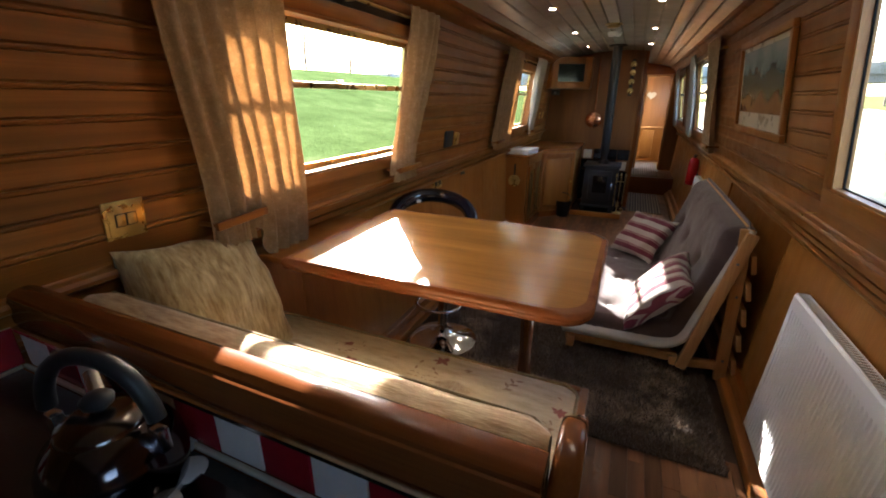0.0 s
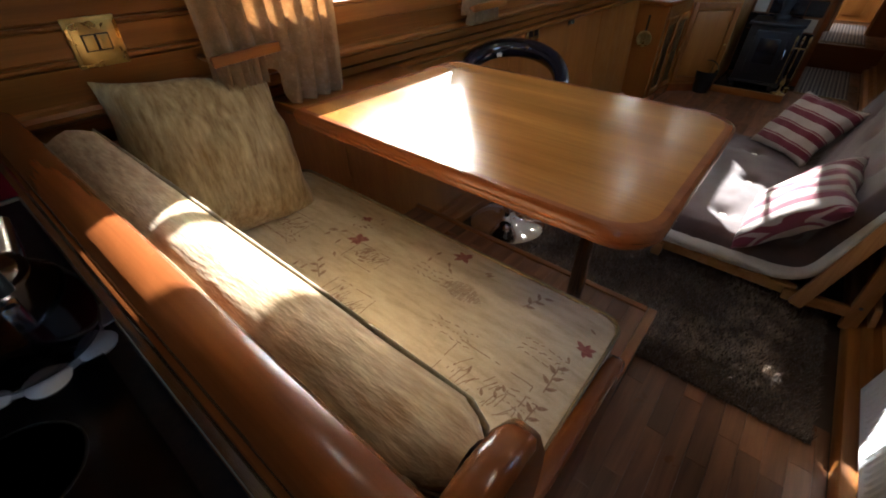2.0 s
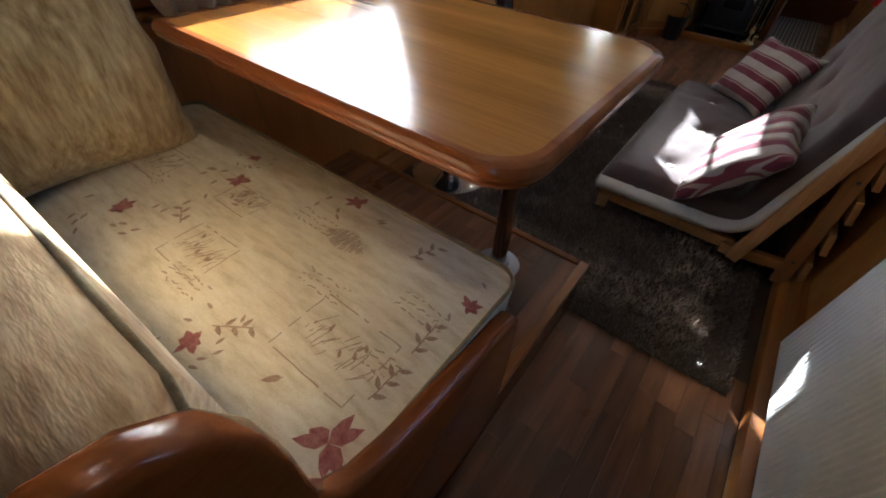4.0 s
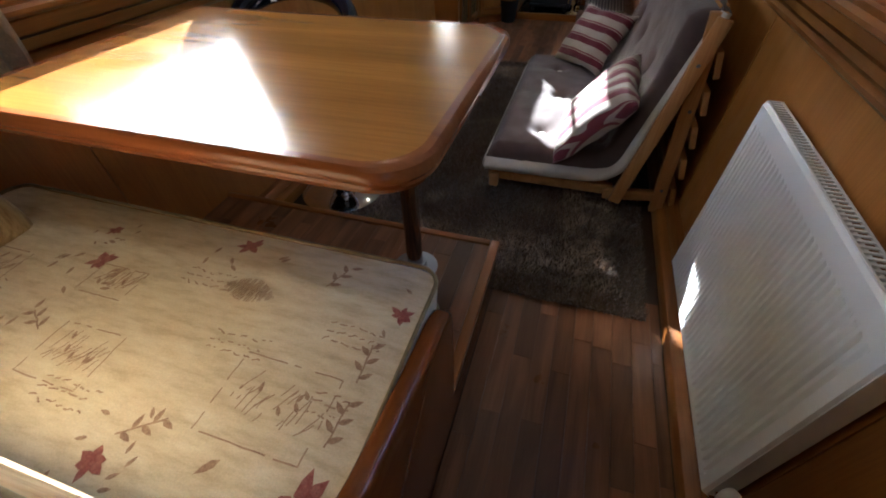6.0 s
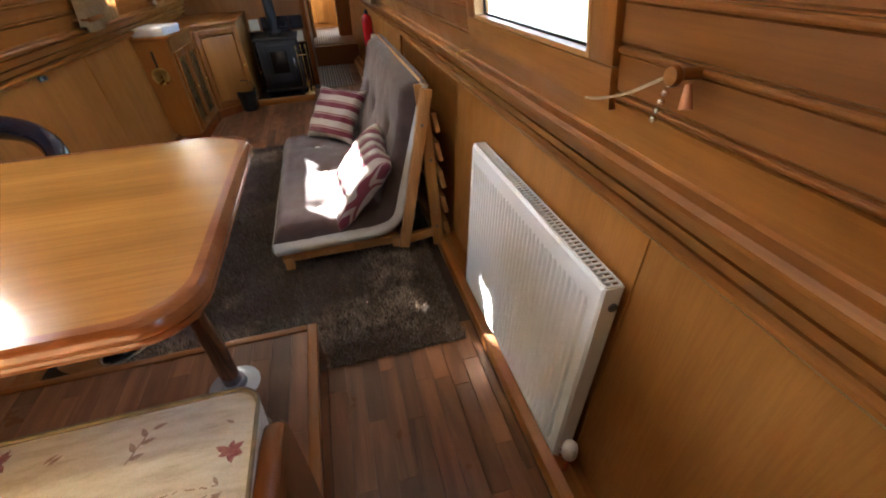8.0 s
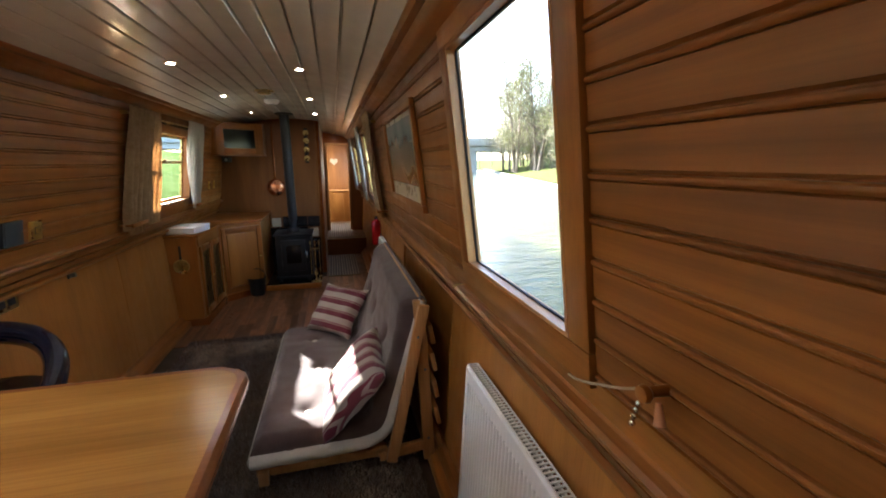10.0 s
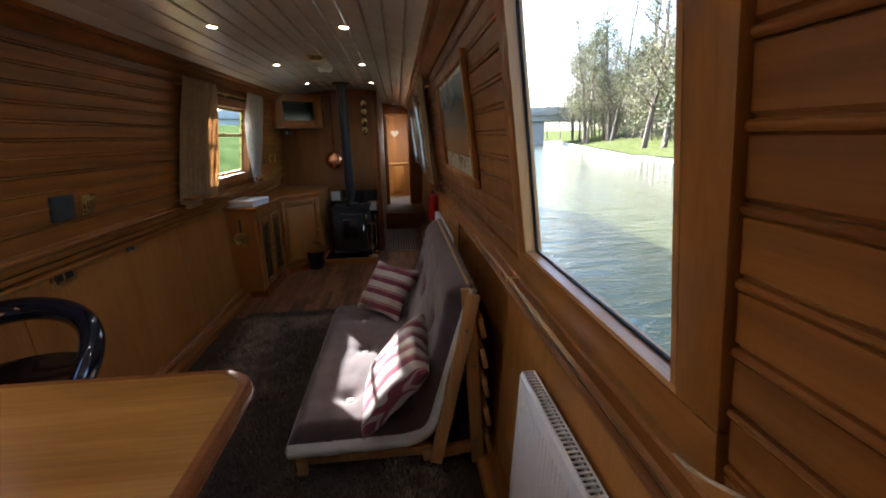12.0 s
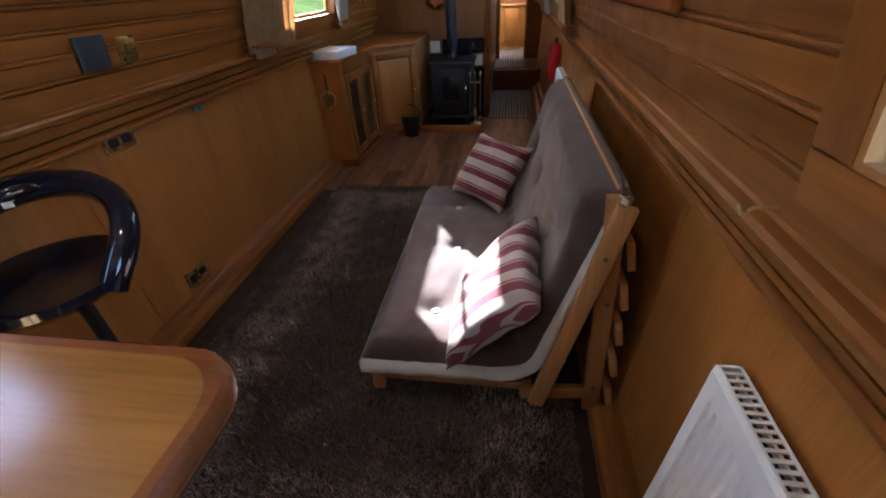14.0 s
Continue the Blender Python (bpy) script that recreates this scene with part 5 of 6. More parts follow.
# ---------------------------------------------------------------- wall fittings
def plate(side, y, z, w, h, label, cat, name, mat=M_BRASS, low=False, keys=2, keymat=M_BRASS, t=0.006):
    p = thing(name, label, cat)
    def blk(y0, y1, z0, z1, out, bev=0.001):
        if not low:
            return wall_block(side, y0, y1, z0, z1, out, 0.001, bev)
        b = box(0, out + 0.001, y0, y1, z0, z1, bev)
        for v in b.verts:
            v.co.x = side * (low_x(v.co.z) + 0.001 - v.co.x)
        bmesh.ops.recalc_face_normals(b, faces=b.faces[:])
        return b
    part("plate", blk(y - w / 2, y + w / 2, z - h / 2, z + h / 2, t, 0.003), mat, p)
    part("inner_plate", blk(y - w / 2 + 0.008, y + w / 2 - 0.008, z - h / 2 + 0.008, z + h / 2 - 0.008, t + 0.002, 0.001), mat, p)
    for k in range(keys):
        yy = y + (k - (keys - 1) / 2) * w * (0.26 if not low else 0.42)
        kw = 0.011 if not low else 0.022
        part("rocker" if not low else "outlet", blk(yy - kw - 0.002, yy + kw + 0.002, z - 0.017, z + 0.017, t + 0.0035), M_BLACK, p)
        if not low:
            part("key", blk(yy - kw + 0.001, yy + kw - 0.001, z - 0.0145, z + 0.0145, t + 0.006, 0.001), keymat, p)
    for s in (-1, 1):
        part("screw", blk(y + s * w * 0.42 - 0.003, y + s * w * 0.42 + 0.003, z - 0.003, z + 0.003, t + 0.003), mat, p)
    return p


plate(-1, 0.752, 1.150, 0.098, 0.098, "brass double light switch on the boarded wall", "light switch", "light_switch")
plate(-1, 2.825, 1.180, 0.122, 0.108, "dark grey control panel on the boarded wall", "control panel", "control_panel", M_PANELGREY, False, 0, t=0.016)
plate(-1, 2.985, 1.172, 0.088, 0.090, "brass single light switch beside the control panel", "light switch", "light_switch", M_BRASS, False, 1)
plate(-1, 2.862, 0.862, 0.146, 0.075, "brass double socket with black inserts", "socket", "wall_socket", M_BRASS, True)
plate(-1, 2.90, 0.172, 0.150, 0.082, "brass double socket near the skirting", "socket", "wall_socket", M_BRASS, True)
plate(-1, 5.85, 1.235, 0.05, 0.09, "slim brass switch beside the bulkhead", "light switch", "light_switch", M_BRASS, False, 1)
plate(-1, 6.05, 1.235, 0.05, 0.09, "slim brass switch beside the bulkhead", "light switch", "light_switch", M_BRASS, False, 1)
for y in (3.36,):
    c = thing("cupboard_catch", "small dark metal catch on the lower panel", "catch")
    part("plate", box(-low_x(0.86) - 0.002, -low_x(0.86) + 0.010, y - 0.035, y + 0.035, 0.848, 0.872, 0.003), M_GREY, c)
    part("knob", lathe([(0.0, 0.018), (0.010, 0.016), (0.010, 0.0), (0.0, 0.0)], (-low_x(0.86) + 0.008, y, 0.860), 14, None, "x"), M_GREY, c)
# a peg with twine and a tie-back, and a bare hook further on
peg = thing("wall_peg", "small wooden peg with a loop of twine and bead", "peg")
pc = on_wall(1, 1.066, 1.184, 0.0)
part("peg", tube([pc, pc + Vector((-0.035, 0, 0.002))], [0.008, 0.007], 12), M_TRIM, peg, smooth=True)
part("knob", lathe([(0.0, -0.045), (0.011, -0.043), (0.013, -0.036), (0.009, -0.030), (0.0, -0.030)], pc, 14, None, "x"), M_TRIM, peg, smooth=True)
loop = [pc + Vector((-0.024 - 0.004 * math.sin(k), 0.004 + 0.19 * k / 9, 0.004 - 0.05 * math.sin(math.pi * k / 18) - 0.03 * k / 9)) for k in range(10)]
part("twine", tube(loop, 0.0022, 6), M_TWINE, peg, "pale twisted twine", smooth=True)
for k in range(5):
    part("bead", lathe([(0.0, -0.005), (0.0035, -0.0035), (0.005, 0.0), (0.0035, 0.0035), (0.0, 0.005)], pc + Vector((-0.030, 0.012 + 0.003 * k, -0.012 - 0.012 * k)), 10), M_CHROME, peg, "clear bead", smooth=True)
part("tassel", tube([pc + Vector((-0.024, -0.012, -0.008)), pc + Vector((-0.028, -0.022, -0.035))], [0.004, 0.008], 12), plain("terracotta", (0.45, 0.17, 0.07), 0.6), peg, "terracotta toggle", smooth=True)
hk = thing("wall_hook", "small brass hook screwed to the dado rail", "hook")
hc = Vector((0.862, 2.0, 1.06))
part("hook", tube([hc + Vector((0.04, 0, 0)), hc + Vector((0.012, 0, 0.0)), hc + Vector((0.004, 0.004, -0.01)), hc + Vector((0.006, 0.012, -0.016)), hc + Vector((0.004, 0.022, -0.008))], 0.0025, 8), M_BRASS, hk, smooth=True)
# upright strip and extinguisher behind the futon
st = thing("cover_strip", "narrow oak strip over a panel joint", "trim")
part("strip", prism([(low_x(0.12) - 0.012, 0.12), (low_x(0.88) - 0.012, 0.88), (low_x(0.88), 0.88), (low_x(0.12), 0.12)], "y", 3.745, 3.785), M_TRIMZ, st)
ex = thing("fire_extinguisher", "red fire extinguisher hung on the panelled side", "fire extinguisher")
part("cylinder", lathe([(0.0, 0.0), (0.046, 0.002), (0.052, 0.012), (0.052, 0.24), (0.044, 0.275), (0.018, 0.295), (0.0, 0.295)], (0.925, 5.42, 0.55), 28), M_RED, ex, smooth=True)
part("valve", box(0.908, 0.942, 5.40, 5.44, 0.842, 0.872, 0.004), M_BLACK, ex)
part("lever", box(0.912, 0.938, 5.34, 5.43, 0.876, 0.884, 0.003), M_BLACK, ex)
part("bracket", box(0.965, 0.985, 5.38, 5.46, 0.62, 0.68, 0.002), M_GREY, ex)


# picture
def picture_mat():
    m, nt, b = nodes_of("landscape_print")
    tc = nt.nodes.new("ShaderNodeTexCoord")
    sep = nt.nodes.new("ShaderNodeSeparateXYZ")
    nt.links.new(tc.outputs["Object"], sep.inputs[0])
    n = noise_tex(nt, coords(nt, (1, 1, 1), False), 7.0, 5.0, 0.6)
    ad = nt.nodes.new("ShaderNodeMath")
    ad.operation = "MULTIPLY_ADD"
    ad.inputs[1].default_value = 0.22
    nt.links.new(n, ad.inputs[0])
    nt.links.new(sep.outputs[2], ad.inputs[2])
    mr = nt.nodes.new("ShaderNodeMapRange")
    mr.inputs[1].default_value, mr.inputs[2].default_value = 1.45, 1.80
    nt.links.new(ad.outputs[0], mr.inputs[0])
    col = ramp(nt, mr.outputs[0], [(0.0, (0.20, 0.08, 0.03)), (0.25, (0.30, 0.15, 0.05)), (0.45, (0.07, 0.09, 0.05)), (0.62, (0.05, 0.08, 0.07)), (0.8, (0.20, 0.26, 0.26)), (1.0, (0.34, 0.38, 0.36))])
    nt.links.new(col, b.inputs["Base Color"])
    b.inputs["Roughness"].default_value = 0.25
    return m


pic = thing("framed_picture", "oak framed landscape print with a pale mount", "picture")
A, B, C, D = 2.46, 3.44, 1.258, 1.755
part("frame_rail", wall_block(1, A, B, C, C + 0.035, 0.026, -0.002, 0.005), M_TRIM, pic)
part("frame_rail", wall_block(1, A, B, D - 0.035, D, 0.026, -0.002, 0.005), M_TRIM, pic)
part("frame_stile", wall_block(1, A, A + 0.035, C + 0.0352, D - 0.0352, 0.026, -0.002, 0.005), M_TRIMZ, pic)
part("frame_stile", wall_block(1, B - 0.035, B, C + 0.0352, D - 0.0352, 0.026, -0.002, 0.005), M_TRIMZ, pic)
part("mount", wall_block(1, A + 0.035, B - 0.035, C + 0.035, D - 0.035, 0.010, -0.003), plain("mount_card", (0.42, 0.38, 0.28), 0.3), pic, "pale card mount")
part("print", wall_block(1, A + 0.07, B - 0.07, C + 0.115, D - 0.06, 0.0135, -0.008), picture_mat(), pic, "painted landscape in browns and greens")

# ---------------------------------------------------------------- corner cabinets
def cab_door(parent, p, q, z0, z1, glass=False, out=None):
    """A framed door standing on the line p to q, facing to the right of it."""
    p, q = Vector((*p, 0)), Vector((*q, 0))
    d = (q - p).normalized()
    nrm = Vector((d.y, -d.x, 0))
    ln = (q - p).length
    m = Matrix(((d.x, nrm.x, 0, p.x), (d.y, nrm.y, 0, p.y), (0, 0, 1, 0), (0, 0, 0, 1)))
    def put(nm, b, mat, par, lab=""):
        bmesh.ops.transform(b, matrix=m, verts=b.verts[:])
        bmesh.ops.recalc_face_normals(b, faces=b.faces[:])
        return part(nm, b, mat, par, lab)
    g = 0.045
    door = put("door", box(0.004, g, 0.001, 0.020, z0, z1, 0.003), M_TRIMZ, parent, "oak framed cupboard door")
    put("stile", box(ln - g, ln - 0.004, 0.001, 0.020, z0, z1, 0.003), M_TRIMZ, door)
    put("rail", box(g + 0.0005, ln - g - 0.0005, 0.001, 0.020, z0, z0 + 0.055, 0.003), M_TRIMX, door)
    put("rail", box(g + 0.0005, ln - g - 0.0005, 0.001, 0.020, z1 - 0.055, z1, 0.003), M_TRIMX, door)
    if glass:
        put("mesh_panel", box(g, ln - g, 0.003, 0.008, z0 + 0.055, z1 - 0.055), plain("dark_mesh", (0.035, 0.022, 0.010), 0.4, 0.3), door, "dark brass mesh panel")
        for k in range(5):
            x = g + (ln - 2 * g) * (k + 0.5) / 5
            put("lattice_bar", box(x - 0.0015, x + 0.0015, 0.008, 0.0105, z0 + 0.055, z1 - 0.055), M_BRASS, door)
    else:
        put("panel", box(g + 0.012, ln - g - 0.012, 0.002, 0.014, z0 + 0.068, z1 - 0.068, 0.008), M_PANEL, door)
    put("knob", box(ln - g + 0.012, ln - g + 0.026, 0.020, 0.036, (z0 + z1) / 2 - 0.008, (z0 + z1) / 2 + 0.008, 0.004), M_BRASS, door)


cabinet = thing("corner_cabinet", "oak corner cabinet with mesh-fronted and panelled doors", "cabinet")
foot = [(-0.99, 4.70), (-0.74, 4.70), (-0.72, 5.36), (-0.355, 5.68), (-0.355, 6.40), (-0.99, 6.40)]
part("body", prism(foot, "z", 0.07, 0.832), M_PANEL, cabinet)
part("plinth", prism([(x * 0.97, y + 0.02) for x, y in foot], "z", 0.0, 0.069), M_EDGE, cabinet)
part("top", prism([(-0.99, 4.68), (-0.715, 4.68), (-0.695, 5.345), (-0.335, 5.66), (-0.335, 6.41), (-0.99, 6.41)], "z", 0.833, 0.860, None, 0.005), M_TRIM, cabinet, "oak cabinet top")
part("frieze", prism([(-0.736, 4.72), (-0.730, 4.72), (-0.712, 5.36), (-0.718, 5.36)], "z", 0.74, 0.83), M_TRIM, cabinet)
cab_door(cabinet, (-0.739, 4.74), (-0.731, 5.03), 0.09, 0.735, True)
cab_door(cabinet, (-0.731, 5.04), (-0.721, 5.34), 0.09, 0.735, True)
cab_door(cabinet, (-0.705, 5.375), (-0.37, 5.668), 0.09, 0.80)
# horse brass on its strap on the cabinet end
hb = thing("horse_brass", "old brass ornament on a strap, hung on the cabinet end", "ornament")
part("strap", box(-0.885, -0.867, 4.692, 4.698, 0.62, 0.76, 0.002), M_LEATHER, hb)
part("brass", lathe([(0.062, 0.0), (0.066, -0.004), (0.058, -0.008), (0.044, -0.004), (0.042, 0.0)], (-0.876, 4.697, 0.575), 28, None, "y"), M_BRASS, hb, smooth=True)
for k in range(6):
    part("spoke", beam((-0.876, 4.694, 0.575), (-0.876 + 0.05 * math.cos(k * 1.047), 4.694, 0.575 + 0.05 * math.sin(k * 1.047)), 0.010, 0.004, (0, 1, 0), 0.001), M_BRASS, hb)
bk = thing("paper_stack", "pale blue-white box of papers on the cabinet top", "box")
bm = box(-0.15, 0.15, -0.12, 0.12, 0.0, 0.055, 0.004)
bmesh.ops.rotate(bm, verts=bm.verts[:], cent=(0, 0, 0), matrix=Matrix.Rotation(radians(80), 3, "Z"))
bmesh.ops.translate(bm, verts=bm.verts[:], vec=(-0.835, 4.87, 0.8615))
part("lid", bm, M_PAPER, bk)
bm = box(-0.152, 0.152, -0.122, 0.122, 0.038, 0.058, 0.003)
bmesh.ops.rotate(bm, verts=bm.verts[:], cent=(0, 0, 0), matrix=Matrix.Rotation(radians(80), 3, "Z"))
bmesh.ops.translate(bm, verts=bm.verts[:], vec=(-0.835, 4.87, 0.8625))
part("cover", bm, M_WHITE, bk)

# high corner cupboard with a dark screen
tv = thing("wall_cupboard", "oak corner cupboard with a dark screen in its door", "cupboard")
part("body", prism([(-0.92, 5.92), (-0.80, 5.92), (-0.33, 6.22), (-0.33, 6.41), (-0.92, 6.41)], "z", 1.565, 1.945), M_TRIMX, tv)
p, q = Vector((-0.80, 5.918, 0)), Vector((-0.332, 6.218, 0))
d = (q - p).normalized()
nrm = Vector((d.y, -d.x, 0))
mm = Matrix(((d.x, nrm.x, 0, p.x), (d.y, nrm.y, 0, p.y), (0, 0, 1, 0), (0, 0, 0, 1)))
ln = (q - p).length
for nm, b, mt in (("frame_stile", box(0.01, 0.10, 0.001, 0.02, 1.58, 1.93, 0.004), M_TRIMZ), ("frame_stile", box(ln - 0.10, ln - 0.01, 0.001, 0.02, 1.58, 1.93, 0.004), M_TRIMZ), ("frame_rail", box(0.1005, ln - 0.1005, 0.001, 0.02, 1.58, 1.65, 0.004), M_TRIMX), ("frame_rail", box(0.1005, ln - 0.1005, 0.001, 0.02, 1.86, 1.93, 0.004), M_TRIMX), ("screen", box(0.10, ln - 0.10, 0.002, 0.010, 1.65, 1.86), M_HOB)):
    bmesh.ops.transform(b, matrix=mm, verts=b.verts[:])
    bmesh.ops.recalc_face_normals(b, faces=b.faces[:])
    part(nm, b, mt, tv, "dark glass screen" if nm == "screen" else "")
th = thing("thermostat", "small grey thermostat box on the bulkhead", "thermostat")
part("case", box(-0.86, -0.74, BULK - 0.03, BULK - 0.001, 1.49, 1.55, 0.006), M_GREY, th)
part("dial", lathe([(0.0, -0.012), (0.014, -0.012), (0.016, 0.0), (0.0, 0.0)], (-0.80, BULK - 0.03, 1.52), 16, None, "y"), M_WHITE, th)

# ---------------------------------------------------------------- stove
hearth = thing("hearth", "oak-edged hearth with black and cream tiles behind the stove", "hearth", "structure")
part("slab", box(-0.35, 0.27, 5.70, 6.41, 0.0, 0.06, 0.004), M_BLACKTILE, hearth)
part("edge", box(-0.352, 0.272, 5.672, 5.699, 0.0, 0.066, 0.006), M_TRIMX, hearth)
for i in range(4):
    for j in range(5):
        cream = (i, j) in ((0, 4), (3, 3))
        x0, z0 = -0.352 + 0.155 * i, 0.065 + 0.145 * j
        part("tile", box(x0 + 0.002, x0 + 0.153, 6.408, 6.4185, z0 + 0.002, z0 + 0.143, 0.002, 1) if not cream else box(x0 + 0.022, x0 + 0.132, 6.404, 6.4185, z0 + 0.012, z0 + 0.128, 0.002, 1), M_CREAMTILE if cream else M_BLACKTILE, hearth)
stove = thing("wood_stove", "black cast-iron solid fuel stove with a tall flue pipe", "stove")
part("body", box(-0.235, 0.175, 5.80, 6.20, 0.13, 0.62, 0.012), M_IRON, stove)
part("top_plate", box(-0.255, 0.195, 5.775, 6.22, 0.622, 0.648, 0.007), M_IRON, stove)
part("base_plate", box(-0.25, 0.19, 5.78, 6.21, 0.105, 0.129, 0.006), M_IRON, stove)
for lx in (-0.21, 0.13):
    for ly in (5.83, 6.14):
        part("leg", lathe([(0.016, 0.0), (0.022, 0.01), (0.018, 0.03), (0.024, 0.045), (0.0, 0.045)], (lx, ly, 0.0602), 14), M_IRON, stove)
door = part("door", box(-0.165, 0.105, 5.772, 5.799, 0.20, 0.58, 0.008), M_IRON, stove)
part("glass", box(-0.115, 0.055, 5.768, 5.7715, 0.30, 0.52, 0.001), M_HOB, door, "sooty glass")
part("handle", tube([(0.118, 5.765, 0.36), (0.118, 5.745, 0.40), (0.118, 5.765, 0.44)], 0.008, 10), M_CHROME, door, smooth=True)
part("hinge", box(-0.182, -0.166, 5.776, 5.798, 0.27, 0.33, 0.003), M_IRON, door)
part("hinge", box(-0.182, -0.166, 5.776, 5.798, 0.46, 0.52, 0.003), M_IRON, door)
part("flue_pipe", tube([(-0.03, 5.82 + 0.18, 0.64), (-0.03, 6.0, 0.80), (-0.03, 5.96, 0.95), (-0.03, 5.84, 1.85), (-0.03, 5.82, 2.02)], 0.052, 28), plain("flue_enamel", (0.016, 0.017, 0.019), 0.45, 0.1, 0.2, 8.0), stove, "grey-black enamelled flue", smooth=True)
part("flue_collar", lathe([(0.07, 0.0), (0.07, 0.03), (0.056, 0.05), (0.056, 0.0)], (-0.03, 6.0, 0.648), 24), M_IRON, stove)
comp = thing("companion_set", "brass fireside companion set standing on the hearth", "companion set")
part("base", lathe([(0.0, 0.0), (0.06, 0.0), (0.058, 0.010), (0.02, 0.022), (0.010, 0.04), (0.0, 0.04)], (0.215, 5.745, 0.0662 - 0.006), 24), M_BRASS, comp, smooth=True)
part("stem", tube([(0.215, 5.745, 0.09), (0.215, 5.745, 0.53)], 0.006, 10), M_BRASS, comp, smooth=True)
part("cross", tube([(0.16, 5.745, 0.47), (0.27, 5.745, 0.47)], 0.005, 8), M_BRASS, comp, smooth=True)
for k, (ox, b0) in enumerate(((-0.05, 0.16), (0.0, 0.20), (0.05, 0.14))):
    part("tool", tube([(0.215 + ox, 5.728, 0.52), (0.215 + ox, 5.728, b0)], [0.0045, 0.004], 8), M_BRASS, comp, smooth=True)
    part("tool_head", box(0.215 + ox - 0.018, 0.215 + ox + 0.018, 5.72, 5.736, b0 - 0.05, b0, 0.004), M_BRASS if k else M_IRON, comp)
    part("tool_grip", lathe([(0.0, -0.03), (0.008, -0.025), (0.010, 0.0), (0.007, 0.025), (0.0, 0.03)], (0.215 + ox, 5.728, 0.55), 12), M_BRASS, comp, smooth=True)
sct = thing("coal_scuttle", "black coal scuttle beside the stove", "coal scuttle")
part("bucket", lathe([(0.0, 0.0), (0.07, 0.0), (0.075, 0.02), (0.10, 0.20), (0.105, 0.21), (0.097, 0.205), (0.07, 0.03), (0.0, 0.03)], (-0.43, 5.58, 0.0), 28), M_IRON, sct, smooth=True)
part("handle", tube([(-0.43 + 0.10 * math.cos(a), 5.58, 0.205 + 0.10 * math.sin(a)) for a in [math.pi * k / 14 for k in range(15)]], 0.005, 8), M_IRON, sct, smooth=True)
# hung on the bulkhead
wp = thing("warming_pan", "copper warming pan with a long dark turned handle", "warming pan")
part("pan", lathe([(0.0, -0.05), (0.05, -0.048), (0.085, -0.04), (0.105, -0.022), (0.110, -0.012), (0.106, 0.0), (0.0, 0.0)], (-0.248, BULK - 0.012, 1.172), 40, None, "y"), M_COPPER, wp, smooth=True)
for k in range(8):
    part("boss", lathe([(0.0, -0.006), (0.008, -0.004), (0.010, 0.0), (0.0, 0.001)], (-0.248 + 0.062 * math.cos(k * 0.785), BULK - 0.057, 1.172 + 0.062 * math.sin(k * 0.785)), 10, None, "y"), M_COPPER, wp)
part("handle", tube([(-0.248, BULK - 0.03, 1.28), (-0.248, BULK - 0.03, 1.45), (-0.248, BULK - 0.03, 1.62), (-0.248, BULK - 0.03, 1.80), (-0.248, BULK - 0.03, 1.95)], [0.010, 0.014, 0.011, 0.015, 0.010], 12), M_EDGE, wp, "dark turned wooden handle", smooth=True)
hs = thing("horse_brasses", "black leather strap with polished horse brasses on the bulkhead", "ornament")
part("strap", box(0.135, 0.180, BULK - 0.008, BULK - 0.001, 1.48, 1.92, 0.002), M_LEATHER, hs)
for z in (1.54, 1.65, 1.76, 1.86):
    part("brass", lathe([(0.0, -0.006), (0.022, -0.006), (0.034, -0.003), (0.036, 0.0), (0.0, 0.0)], (0.158, BULK - 0.0085, z), 22, None, "y"), M_BRASS, hs, smooth=True)

# ---------------------------------------------------------------- floor strips and rug
rnd = random.Random(11)


def strips(parent, x0, x1, y0, y1, z, wide=0.065, mean=0.5, thick=0.006):
    x = x0
    while x < x1 - 0.012:
        w = min(wide, x1 - x)
        y = y0 - rnd.uniform(0, mean * 0.8)
        while y < y1:
            ln = mean * rnd.uniform(0.75, 1.3)
            a, b = max(y, y0), min(y + ln, y1)
            if b - a > 0.02:
                part("strip", box(x + 0.0004, x + w - 0.0004, a + 0.0004, b - 0.0004, z - thick, z - rnd.uniform(0, 0.0003)), M_FLOOR, parent)
            y += ln
        x += wide


strips(floor, 0.242, 0.862, -0.1, 1.86, 0.0, mean=0.46)
strips(floor, -0.90, 0.862, 4.25, 6.2, 0.0, mean=0.62)
strips(floor, 0.326, 0.862, 6.2, 7.5, 0.0, 0.13, 0.8)
strips(platform, -0.95, 0.2115, 1.13, 1.783, 0.2125, mean=0.46)

rug = thing("rug", "dark brown shaggy rug with faint tan motifs", "rug")
RX0, RX1, RY0, RY1 = -0.745, 0.81, 1.765, 4.29
part("backing", box(RX0, RX1, RY0, RY1, 0.0005, 0.008, 0.002), M_RUGBASE, rug)


